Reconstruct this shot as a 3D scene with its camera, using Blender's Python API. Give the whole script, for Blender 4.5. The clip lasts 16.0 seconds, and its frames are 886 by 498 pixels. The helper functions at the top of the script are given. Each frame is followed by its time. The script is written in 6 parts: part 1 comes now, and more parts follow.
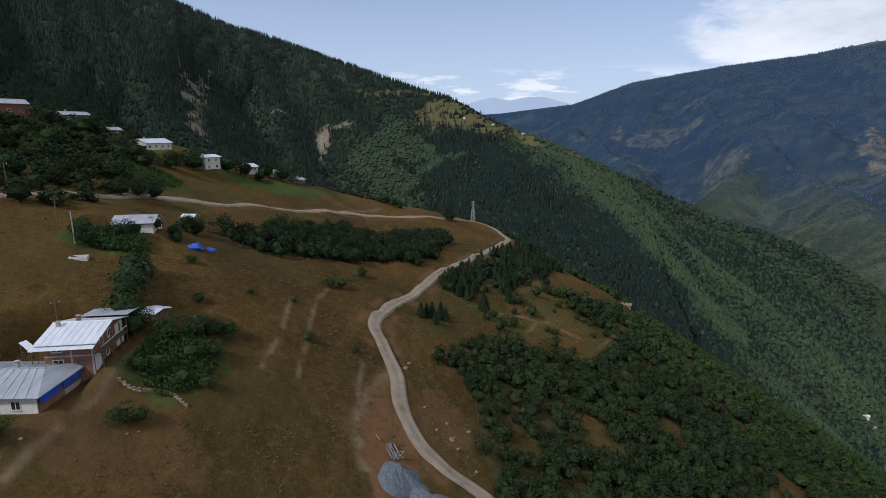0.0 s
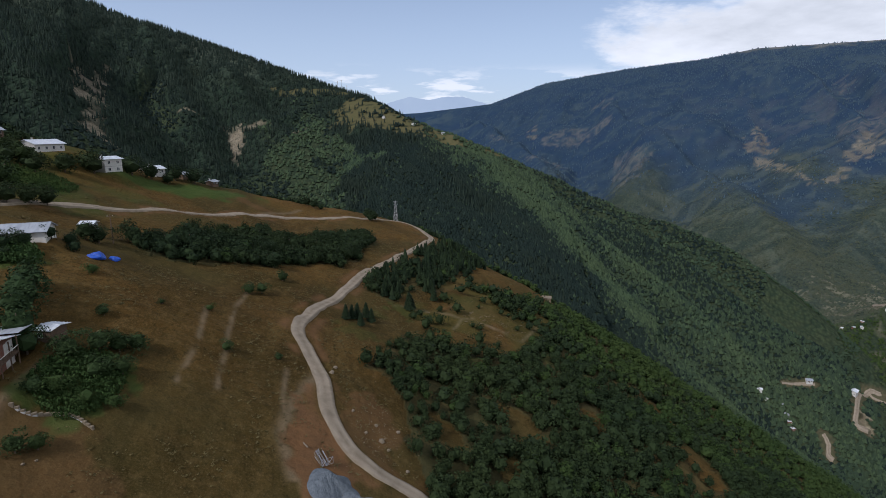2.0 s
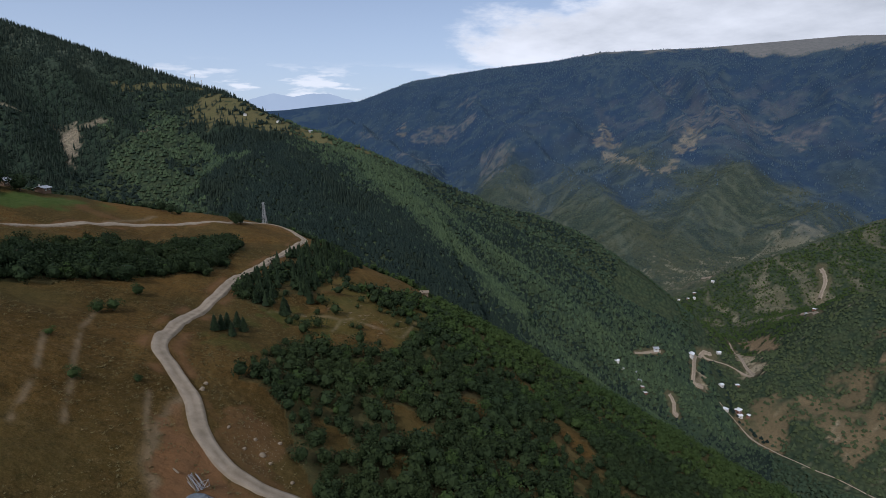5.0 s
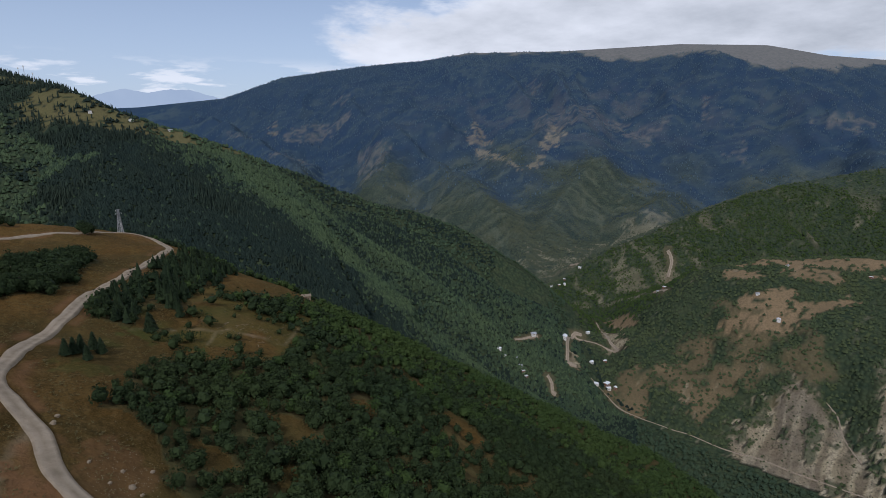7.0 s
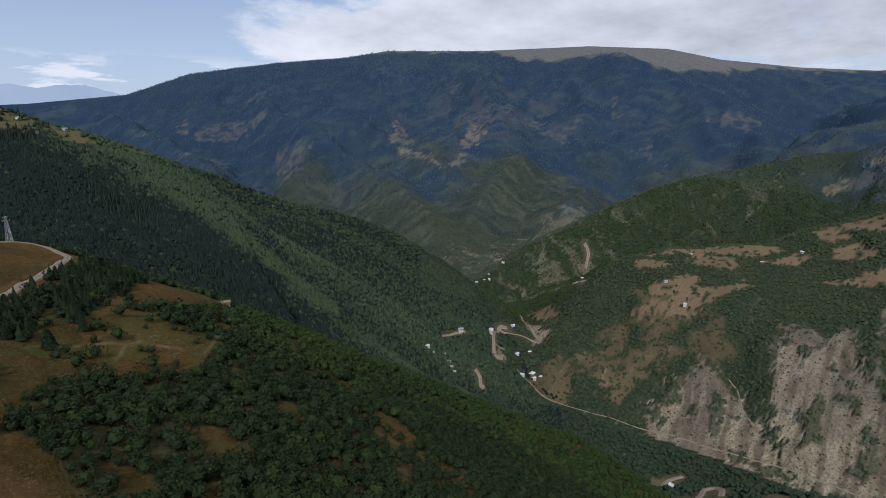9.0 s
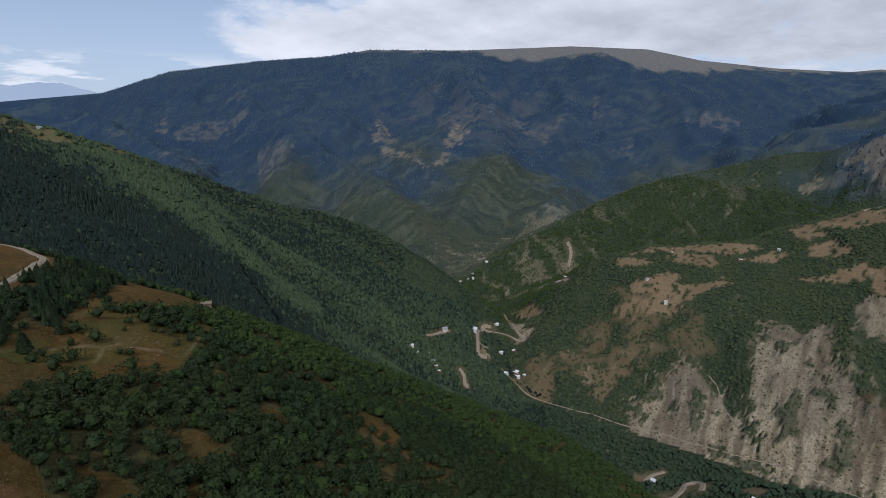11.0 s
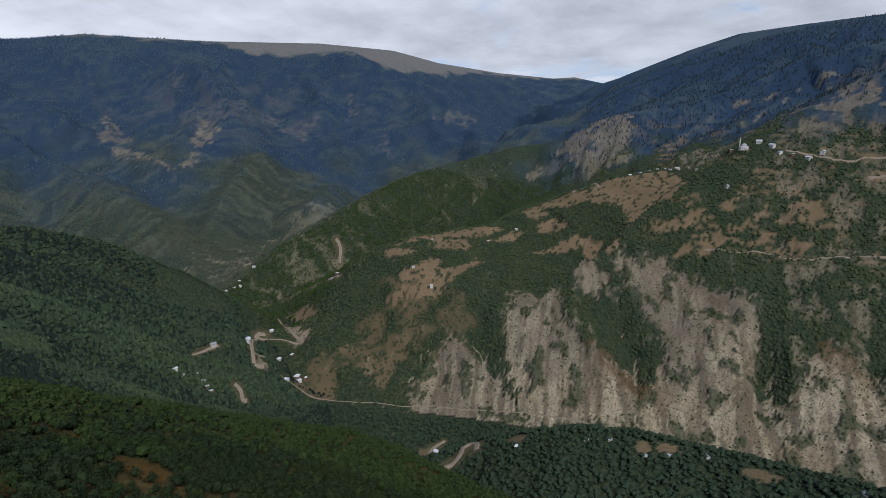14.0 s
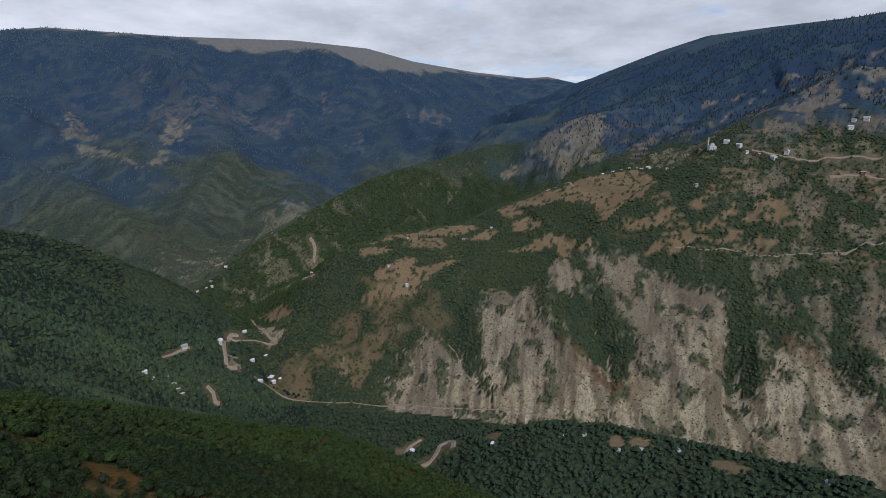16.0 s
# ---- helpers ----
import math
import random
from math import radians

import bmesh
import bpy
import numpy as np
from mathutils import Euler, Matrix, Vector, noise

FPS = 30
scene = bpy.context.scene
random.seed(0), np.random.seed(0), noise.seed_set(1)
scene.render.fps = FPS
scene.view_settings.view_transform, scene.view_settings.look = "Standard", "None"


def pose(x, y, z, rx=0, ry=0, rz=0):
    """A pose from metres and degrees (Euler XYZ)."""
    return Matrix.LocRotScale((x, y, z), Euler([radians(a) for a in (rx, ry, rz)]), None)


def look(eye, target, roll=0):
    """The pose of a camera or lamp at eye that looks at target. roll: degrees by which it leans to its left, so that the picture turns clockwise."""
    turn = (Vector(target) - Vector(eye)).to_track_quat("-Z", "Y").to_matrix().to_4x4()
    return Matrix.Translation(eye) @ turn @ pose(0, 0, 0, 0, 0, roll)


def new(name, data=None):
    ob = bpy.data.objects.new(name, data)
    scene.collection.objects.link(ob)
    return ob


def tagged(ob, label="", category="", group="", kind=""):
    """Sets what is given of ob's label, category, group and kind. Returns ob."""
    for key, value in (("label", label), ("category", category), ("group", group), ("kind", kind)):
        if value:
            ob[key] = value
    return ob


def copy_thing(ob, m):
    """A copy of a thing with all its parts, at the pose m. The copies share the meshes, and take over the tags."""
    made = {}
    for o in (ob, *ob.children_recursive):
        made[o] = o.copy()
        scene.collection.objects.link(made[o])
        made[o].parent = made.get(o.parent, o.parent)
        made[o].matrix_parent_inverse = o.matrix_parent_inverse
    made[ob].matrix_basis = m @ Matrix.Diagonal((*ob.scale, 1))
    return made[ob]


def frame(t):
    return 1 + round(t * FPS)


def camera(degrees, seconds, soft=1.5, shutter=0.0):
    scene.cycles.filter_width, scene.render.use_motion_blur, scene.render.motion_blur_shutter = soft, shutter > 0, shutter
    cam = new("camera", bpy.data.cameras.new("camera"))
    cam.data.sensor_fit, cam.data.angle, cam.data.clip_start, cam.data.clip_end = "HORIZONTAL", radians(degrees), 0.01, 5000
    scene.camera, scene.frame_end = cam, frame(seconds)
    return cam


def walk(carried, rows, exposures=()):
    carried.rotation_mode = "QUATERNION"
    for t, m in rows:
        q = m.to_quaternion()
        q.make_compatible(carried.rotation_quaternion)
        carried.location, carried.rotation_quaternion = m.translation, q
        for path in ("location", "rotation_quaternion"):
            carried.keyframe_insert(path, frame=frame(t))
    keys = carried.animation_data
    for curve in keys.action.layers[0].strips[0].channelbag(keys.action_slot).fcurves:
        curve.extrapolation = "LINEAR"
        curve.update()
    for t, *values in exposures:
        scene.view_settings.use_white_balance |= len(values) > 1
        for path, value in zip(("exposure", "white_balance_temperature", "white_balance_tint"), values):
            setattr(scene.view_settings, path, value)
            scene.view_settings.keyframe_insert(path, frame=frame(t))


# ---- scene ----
# ---------------------------------------------------------------- camera: it hovers and turns
PATH = [
    (0, 77.64, -0.22, -0.00),
    (0.5, 77.65, -0.17, -1.34),
    (1, 77.61, -0.18, -3.90),
    (1.5, 77.57, -0.15, -6.26),
    (2, 77.61, -0.14, -8.26),
    (2.5, 77.55, -0.07, -10.12),
    (3, 77.53, 0.03, -12.72),
    (3.5, 77.47, 0.04, -14.72),
    (4, 77.44, 0.05, -16.97),
    (6.5, 77.22, 0.15, -30.60),
    (7, 77.17, 0.20, -34.47),
    (7.5, 77.10, 0.30, -38.37),
    (8, 77.04, 0.29, -41.29),
    (8.5, 76.99, 0.25, -42.13),
    (9, 76.98, 0.19, -42.56),
    (11.5, 76.84, -0.01, -45.85),
    (12, 76.83, -0.04, -49.57),
    (12.5, 76.82, -0.09, -54.19),
    (13, 76.75, 0.07, -60.20),
    (13.5, 76.71, 0.00, -65.87),
    (14, 76.62, -0.02, -68.94),
    (14.5, 76.59, -0.10, -69.94),
    (15, 76.52, -0.09, -70.64),
    (15.5, 76.52, -0.23, -71.12),
    (16, 76.49, -0.34, -71.54),
]
EYE = (0.0, 0.0, 500.0)
cam = camera(78.57, 16.0, soft=0.55)
walk(cam, [(t, pose(*EYE, rx, ry, rz)) for t, rx, ry, rz in PATH], [(0, -0.22, 5900, 16), (4, -0.25, 5900, 16), (7, -0.36, 5900, 16), (16, -0.36, 5900, 16)])

# ---------------------------------------------------------------- sky, clouds and sun
SUN_AZIMUTH, SUN_HEIGHT = radians(232), radians(43)


def make_world():
    world = bpy.data.worlds.new("sky")
    scene.world = world
    world.use_nodes = True
    nt = world.node_tree
    nt.nodes.clear()

    def node(kind, **values):
        n = nt.nodes.new(kind)
        for key, value in values.items():
            n.inputs[key].default_value = value
        return n

    def math_node(op, a, b=None):
        n = nt.nodes.new("ShaderNodeMath")
        n.operation = op
        for k, v in enumerate((a, b)):
            if v is None:
                continue
            if isinstance(v, (int, float)):
                n.inputs[k].default_value = v
            else:
                nt.links.new(v, n.inputs[k])
        return n.outputs[0]

    sky = nt.nodes.new("ShaderNodeTexSky")
    sky.sky_type = "NISHITA"
    sky.sun_disc = False
    sky.sun_elevation, sky.sun_rotation = SUN_HEIGHT, SUN_AZIMUTH
    sky.altitude, sky.air_density, sky.dust_density, sky.ozone_density = 900, 1.0, 1.7, 1.6
    where = nt.nodes.new("ShaderNodeTexCoord").outputs["Generated"]
    split = nt.nodes.new("ShaderNodeSeparateXYZ")
    nt.links.new(where, split.inputs[0])
    sx, sy, sz = split.outputs
    # the cloud layer lies flat overhead, so it crowds together towards the horizon
    lift = math_node("ADD", math_node("MAXIMUM", sz, 0.0), 0.20)
    flat = nt.nodes.new("ShaderNodeCombineXYZ")
    nt.links.new(math_node("DIVIDE", sx, lift), flat.inputs[0])
    nt.links.new(math_node("DIVIDE", sy, lift), flat.inputs[1])
    broad = node("ShaderNodeTexNoise", Scale=0.85, Detail=10.0, Roughness=0.60, Distortion=0.25)
    nt.links.new(flat.outputs[0], broad.inputs["Vector"])
    fine = node("ShaderNodeTexNoise", Scale=2.0, Detail=8.0, Roughness=0.6)
    nt.links.new(flat.outputs[0], fine.inputs["Vector"])
    # open sky over the west, a closed bank over the east
    def ramp(value, a, b, c, d):
        n = nt.nodes.new("ShaderNodeMapRange")
        n.interpolation_type = "SMOOTHSTEP"
        n.inputs[1].default_value, n.inputs[2].default_value, n.inputs[3].default_value, n.inputs[4].default_value = a, b, c, d
        nt.links.new(value, n.inputs[0])
        return n.outputs[0]

    bearing = math_node("ARCTAN2", sx, sy)
    bank = math_node("ADD", ramp(bearing, radians(8), radians(40), -0.16, 0.20), ramp(sz, 0.06, 0.13, -0.16, 0.0))
    high = ramp(math_node("ADD", math_node("ADD", broad.outputs[0], bank), -0.50), 0.0, 0.12, 0.0, 1.0)
    # small heaped clouds low on the horizon
    low_place = nt.nodes.new("ShaderNodeCombineXYZ")
    nt.links.new(math_node("MULTIPLY", bearing, 9.0), low_place.inputs[0])
    nt.links.new(math_node("MULTIPLY", sz, 42.0), low_place.inputs[1])
    heap = node("ShaderNodeTexNoise", Scale=1.0, Detail=6.0, Roughness=0.55)
    nt.links.new(low_place.outputs[0], heap.inputs["Vector"])
    belt = math_node("MULTIPLY", ramp(sz, 0.03, 0.055, 0.0, 1.0), ramp(sz, 0.075, 0.115, 1.0, 0.0))
    puffs = math_node("MULTIPLY", math_node("MULTIPLY", ramp(heap.outputs[0], 0.50, 0.60, 0.0, 0.85), belt), 1.0)
    mask = math_node("MAXIMUM", high, puffs)
    tone = nt.nodes.new("ShaderNodeValToRGB")
    tone.color_ramp.elements[0].position, tone.color_ramp.elements[0].color = 0.36, (10.6, 10.9, 11.0, 1)
    tone.color_ramp.elements[1].position, tone.color_ramp.elements[1].color = 0.82, (5.3, 5.7, 6.0, 1)
    shade = math_node("ADD", math_node("MULTIPLY", fine.outputs[0], 0.75), math_node("MULTIPLY", high, 0.14))
    nt.links.new(math_node("ADD", shade, ramp(bearing, radians(20), radians(80), -0.08, 0.15)), tone.inputs[0])
    mix = nt.nodes.new("ShaderNodeMix")
    mix.data_type = "RGBA"
    nt.links.new(mask, mix.inputs[0])
    # thin haze pales the blue, most of all near the horizon
    veil = nt.nodes.new("ShaderNodeMix")
    veil.data_type = "RGBA"
    nt.links.new(ramp(sz, 0.0, 0.42, 0.62, 0.18), veil.inputs[0])
    nt.links.new(sky.outputs[0], veil.inputs[6])
    veil.inputs[7].default_value = (7.5, 8.8, 10.3, 1)
    nt.links.new(veil.outputs[2], mix.inputs[6])
    nt.links.new(tone.outputs[0], mix.inputs[7])
    back = node("ShaderNodeBackground", Strength=0.1)
    nt.links.new(mix.outputs[2], back.inputs[0])
    out = nt.nodes.new("ShaderNodeOutputWorld")
    nt.links.new(back.outputs[0], out.inputs[0])


make_world()
sun = new("sun", bpy.data.lights.new("sun", "SUN"))
sun.data.energy, sun.data.angle, sun.data.color = 2.75, radians(6.0), (1.0, 0.95, 0.86)
sun.matrix_world = look((0, 0, 0), (-math.sin(SUN_AZIMUTH) * math.cos(SUN_HEIGHT), -math.cos(SUN_AZIMUTH) * math.cos(SUN_HEIGHT), -math.sin(SUN_HEIGHT)))
sun.location = (0, 0, 900)

# ---------------------------------------------------------------- materials
class Shade:
    """A small builder for node materials."""

    def __init__(self, name, rough=0.9, metal=0.0, gloss=0.3):
        self.mat = bpy.data.materials.new(name)
        self.mat.use_nodes = True
        self.nt = self.mat.node_tree
        self.bsdf = self.nt.nodes["Principled BSDF"]
        self.bsdf.inputs["Roughness"].default_value = rough
        self.bsdf.inputs["Metallic"].default_value = metal
        self.bsdf.inputs["Specular IOR Level"].default_value = gloss
        self.place = self.nt.nodes.new("ShaderNodeNewGeometry").outputs["Position"]

    def put(self, socket, value):
        if isinstance(value, (int, float)):
            socket.default_value = value
        elif isinstance(value, tuple):
            socket.default_value = (*value, 1) if len(value) == 3 else value
        else:
            self.nt.links.new(value, socket)

    def noise(self, scale, detail=4.0, rough=0.55, vector=None, warp=0.0):
        n = self.nt.nodes.new("ShaderNodeTexNoise")
        n.inputs["Scale"].default_value, n.inputs["Detail"].default_value = scale, detail
        n.inputs["Roughness"].default_value, n.inputs["Distortion"].default_value = rough, warp
        self.put(n.inputs["Vector"], vector or self.place)
        return n.outputs[0]

    def cells(self, scale, vector=None, feature="F1", out="Distance"):
        n = self.nt.nodes.new("ShaderNodeTexVoronoi")
        n.feature = feature
        n.inputs["Scale"].default_value = scale
        self.put(n.inputs["Vector"], vector or self.place)
        return n.outputs[out]

    def ramp(self, value, low, high, a=0.0, b=1.0):
        n = self.nt.nodes.new("ShaderNodeMapRange")
        n.inputs[1].default_value, n.inputs[2].default_value = low, high
        n.inputs[3].default_value, n.inputs[4].default_value = a, b
        self.put(n.inputs[0], value)
        return n.outputs[0]

    def mul(self, a, b, op="MULTIPLY"):
        n = self.nt.nodes.new("ShaderNodeMath")
        n.operation = op
        self.put(n.inputs[0], a), self.put(n.inputs[1], b)
        return n.outputs[0]

    def mix(self, share, a, b, how="MIX"):
        n = self.nt.nodes.new("ShaderNodeMix")
        n.data_type, n.blend_type = "RGBA", how
        self.put(n.inputs[0], share), self.put(n.inputs[6], a), self.put(n.inputs[7], b)
        return n.outputs[2]

    def attribute(self, name):
        n = self.nt.nodes.new("ShaderNodeAttribute")
        n.attribute_name = name
        s = self.nt.nodes.new("ShaderNodeSeparateColor")
        self.nt.links.new(n.outputs["Color"], s.inputs[0])
        return s.outputs[0], s.outputs[1], s.outputs[2], n.outputs["Alpha"]

    def random(self):
        return self.nt.nodes.new("ShaderNodeObjectInfo").outputs["Random"]

    def island(self):
        return self.nt.nodes.new("ShaderNodeNewGeometry").outputs["Random Per Island"]

    def local(self):
        return self.nt.nodes.new("ShaderNodeTexCoord").outputs["Object"]

    def stretch(self, sx, sy, sz, vector=None):
        n = self.nt.nodes.new("ShaderNodeMapping")
        n.inputs["Scale"].default_value = (sx, sy, sz)
        self.put(n.inputs["Vector"], vector or self.place)
        return n.outputs[0]

    def colour(self, value):
        self.put(self.bsdf.inputs["Base Color"], value)
        return self

    def bump(self, value, distance, strength=0.6):
        n = self.nt.nodes.new("ShaderNodeBump")
        n.inputs["Strength"].default_value, n.inputs["Distance"].default_value = strength, distance
        self.put(n.inputs["Height"], value)
        self.nt.links.new(n.outputs[0], self.bsdf.inputs["Normal"])
        return self


def ground_material():
    s = Shade("ground", 0.95, 0, 0.04)
    dry, rock, soil, crop = s.attribute("cover")
    meadow, high, pasture, cut = s.attribute("upland")
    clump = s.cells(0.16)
    speck = s.noise(0.35, 6, 0.65)
    broad = s.noise(0.006, 6, 0.6)
    mid = s.noise(0.05, 5, 0.6)
    forest = s.mix(s.ramp(broad, 0.35, 0.65), (0.040, 0.056, 0.030), (0.054, 0.072, 0.036))
    # cell edges are darkened to imitate shaded gaps between crowns
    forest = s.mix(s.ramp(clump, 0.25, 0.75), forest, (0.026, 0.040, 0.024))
    forest = s.mix(s.ramp(s.noise(0.03, 5, 0.6), 0.45, 0.65, 0, 0.5), forest, (0.058, 0.068, 0.034))
    grass = s.mix(s.ramp(mid, 0.32, 0.68), (0.090, 0.050, 0.014), (0.044, 0.029, 0.008))
    grass = s.mix(s.ramp(s.noise(0.017, 5, 0.6), 0.46, 0.62, 0, 0.75), grass, (0.132, 0.071, 0.019))
    grass = s.mix(s.ramp(s.noise(0.028, 5, 0.6, s.stretch(1, 1, 1)), 0.54, 0.66, 0, 0.6), grass, (0.053, 0.044, 0.013))
    grass = s.mix(s.ramp(s.noise(0.16, 4, 0.6, s.stretch(1.0, 0.22, 1.0)), 0.5, 0.68, 0, 0.55), grass, (0.126, 0.081, 0.025))
    grass = s.mix(s.ramp(s.noise(0.9, 7, 0.75), 0.48, 0.66, 0, 0.85), grass, (0.025, 0.019, 0.006))
    grass = s.mix(s.ramp(s.noise(0.5, 8, 0.75), 0.50, 0.70, 0, 0.7), grass, (0.144, 0.094, 0.036))
    grass = s.mix(s.ramp(s.noise(3.2, 6, 0.8), 0.50, 0.66, 0, 0.6), grass, (0.167, 0.110, 0.044))
    grass = s.mix(s.ramp(s.noise(2.1, 6, 0.8, s.stretch(1.0, 0.5, 1.0)), 0.52, 0.68, 0, 0.7), grass, (0.023, 0.020, 0.006))
    green = s.mix(s.ramp(s.noise(0.022, 4), 0.45, 0.68, 0, 0.7), grass, (0.053, 0.046, 0.017))
    run = s.attribute("tone_masks")[3]
    stone = s.mix(s.ramp(mid, 0.3, 0.7), (0.58, 0.485, 0.31), (0.44, 0.37, 0.24))
    stone = s.mix(s.ramp(run, 0.45, 0.72, 0, 0.9), stone, (0.68, 0.585, 0.40))
    stone = s.mix(s.ramp(run, 0.5, 0.2, 0, 0.85), stone, (0.26, 0.215, 0.145))
    stone = s.mix(s.ramp(s.noise(0.010, 5), 0.52, 0.64, 0, 0.5), stone, (0.42, 0.33, 0.20))
    stone = s.mix(s.ramp(s.noise(0.009, 5, 0.6, None, 0.5), 0.48, 0.60, 0, 0.55), stone, (0.25, 0.215, 0.165))
    stone = s.mix(s.ramp(s.noise(0.16, 7, 0.75, None, 0.6), 0.50, 0.64, 0, 0.7), stone, (0.22, 0.18, 0.135))
    stone = s.mix(s.ramp(s.cells(0.19), 0.24, 0.13, 0, 0.8), stone, (0.07, 0.082, 0.042))
    # greyer, darker rock with height above the paler scree
    rise = s.nt.nodes.new("ShaderNodeSeparateXYZ")
    s.put(rise.inputs[0], s.place)
    stone = s.mix(s.ramp(s.mul(rise.outputs[2], s.mul(s.noise(0.02, 4), 130.0), "ADD"), 160, 260, 0, 0.6), stone, (0.25, 0.21, 0.15))
    stone = s.mix(s.ramp(speck, 0.5, 0.66, 0, 0.65), stone, (0.13, 0.115, 0.08))
    earth = s.mix(s.ramp(speck, 0.3, 0.7), (0.165, 0.086, 0.038), (0.118, 0.066, 0.032))
    plants = s.mix(s.ramp(speck, 0.35, 0.65), (0.035, 0.070, 0.016), (0.060, 0.092, 0.024))
    heath = s.mix(s.ramp(mid, 0.3, 0.7), (0.185, 0.180, 0.170), (0.130, 0.135, 0.130))
    # far spur greens, paled and greyed in colour to imitate haze
    hazed_green = s.mix(s.ramp(clump, 0.2, 0.8), (0.072, 0.090, 0.064), (0.040, 0.056, 0.044))
    hazed_green = s.mix(s.ramp(s.noise(0.02, 6, 0.65), 0.45, 0.66, 0, 0.6), hazed_green, (0.088, 0.098, 0.068))
    # painted gully shade and lit ribs for the far slopes
    gully_tone = s.attribute("tone_masks")[1]
    hazed_green = s.mix(s.ramp(gully_tone, 0.5, 0.1, 0, 0.5), hazed_green, (0.026, 0.042, 0.034))
    hazed_green = s.mix(s.ramp(gully_tone, 0.55, 0.95, 0, 0.4), hazed_green, (0.125, 0.135, 0.090))
    forest = s.mix(s.mul(s.attribute("tone_masks")[2], 0.85), forest, s.mix(s.ramp(speck, 0.35, 0.65), (0.018, 0.031, 0.023), (0.030, 0.046, 0.030)))
    forest = s.mix(s.attribute("tone_masks")[0], forest, hazed_green)
    # blue distance haze is mixed into the fir colours
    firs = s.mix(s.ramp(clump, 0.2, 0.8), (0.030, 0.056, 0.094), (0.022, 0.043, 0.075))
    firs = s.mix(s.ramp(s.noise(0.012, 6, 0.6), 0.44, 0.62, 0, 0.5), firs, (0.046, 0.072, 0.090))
    firs = s.mix(s.ramp(gully_tone, 0.45, 0.05, 0, 0.55), firs, (0.026, 0.046, 0.082))
    firs = s.mix(s.ramp(gully_tone, 0.62, 1.0, 0, 0.5), firs, (0.066, 0.092, 0.100))
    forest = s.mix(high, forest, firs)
    forest = s.mix(s.mul(pasture, 0.45), forest, s.mix(s.ramp(mid, 0.35, 0.65), (0.21, 0.185, 0.16), (0.12, 0.125, 0.11)))
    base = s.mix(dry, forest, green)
    # tan stubble, lightened as if sunlit beside the cloud-darkened near grass
    lit_stubble = s.mix(s.ramp(s.noise(0.012, 3), 0.35, 0.65), (0.228, 0.160, 0.092), (0.160, 0.116, 0.066))
    base = s.mix(cut, base, s.mix(s.ramp(speck, 0.4, 0.7), lit_stubble, (0.12, 0.095, 0.055)))
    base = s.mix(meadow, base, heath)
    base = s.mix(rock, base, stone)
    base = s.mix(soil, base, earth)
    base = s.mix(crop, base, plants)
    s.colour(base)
    crag = s.mul(s.noise(0.09, 8, 0.75, None, 0.8), s.mul(rock, 16.0))
    canopy = s.mul(s.mul(s.mul(clump, s.ramp(high, 0, 1, -4.0, -0.6)), s.mul(s.mul(1.0, dry, "SUBTRACT"), s.mul(1.0, cut, "SUBTRACT"))), s.mul(1.0, rock, "SUBTRACT"))
    relief = s.mul(s.mul(s.mul(speck, 0.6), canopy, "ADD"), crag, "ADD")
    s.bump(relief, 1.0, 0.9)
    return s.mat


def leaf_material(name, dark, light, spread=0.5, thin=0.0):
    s = Shade(name, 0.8, 0, 0.1)
    tone = s.mix(s.island(), dark, light)
    tone = s.mix(s.ramp(s.noise(0.02, 3), 0.35, 0.65, 0, spread), tone, (light[0] * 1.25, light[1] * 1.05, light[2] * 0.8))
    tone = s.mix(s.ramp(s.random(), 0, 1, 0, 0.35), tone, dark)
    s.colour(tone)
    if thin:
        # thin leaves let some of the light behind them through
        through_leaf = s.nt.nodes.new("ShaderNodeBsdfTranslucent")
        s.put(through_leaf.inputs["Color"], tone)
        both = s.nt.nodes.new("ShaderNodeMixShader")
        both.inputs[0].default_value = thin
        s.nt.links.new(s.bsdf.outputs[0], both.inputs[1])
        s.nt.links.new(through_leaf.outputs[0], both.inputs[2])
        s.nt.links.new(both.outputs[0], s.nt.nodes["Material Output"].inputs["Surface"])
    return s.mat


GROUND = ground_material()
LEAF = leaf_material("broad_leaves", (0.010, 0.020, 0.009), (0.028, 0.045, 0.017))
# leaf colour brightened as if in sun, for the western flank
SUNLIT_LEAF = leaf_material("sunlit_leaves", (0.0677, 0.1040, 0.0546), (0.0940, 0.1380, 0.0702), 0.2, 0.3)
NEEDLE = leaf_material("needles", (0.018, 0.030, 0.024), (0.039, 0.058, 0.041), 0.3)


def bark_material():
    s = Shade("bark", 0.95)
    s.colour(s.mix(s.noise(6, 5), (0.09, 0.065, 0.045), (0.17, 0.13, 0.10)))
    return s.bump(s.noise(9, 4), 0.05).mat


BARK = bark_material()


def road_material():
    s = Shade("gravel", 0.95, 0, 0.05)
    base = s.mix(s.ramp(s.noise(0.5, 5), 0.35, 0.65), (0.265, 0.215, 0.155), (0.185, 0.148, 0.105))
    tracks = s.attribute("across")[0]
    base = s.mix(s.mul(tracks, s.ramp(s.noise(0.3, 4), 0.35, 0.6, 0.3, 0.9)), base, (0.34, 0.285, 0.215))
    base = s.mix(s.ramp(s.noise(4, 4), 0.55, 0.75, 0, 0.5), base, (0.2, 0.17, 0.13))
    s.colour(base)
    return s.bump(s.noise(5, 5), 0.06).mat


GRAVEL = road_material()


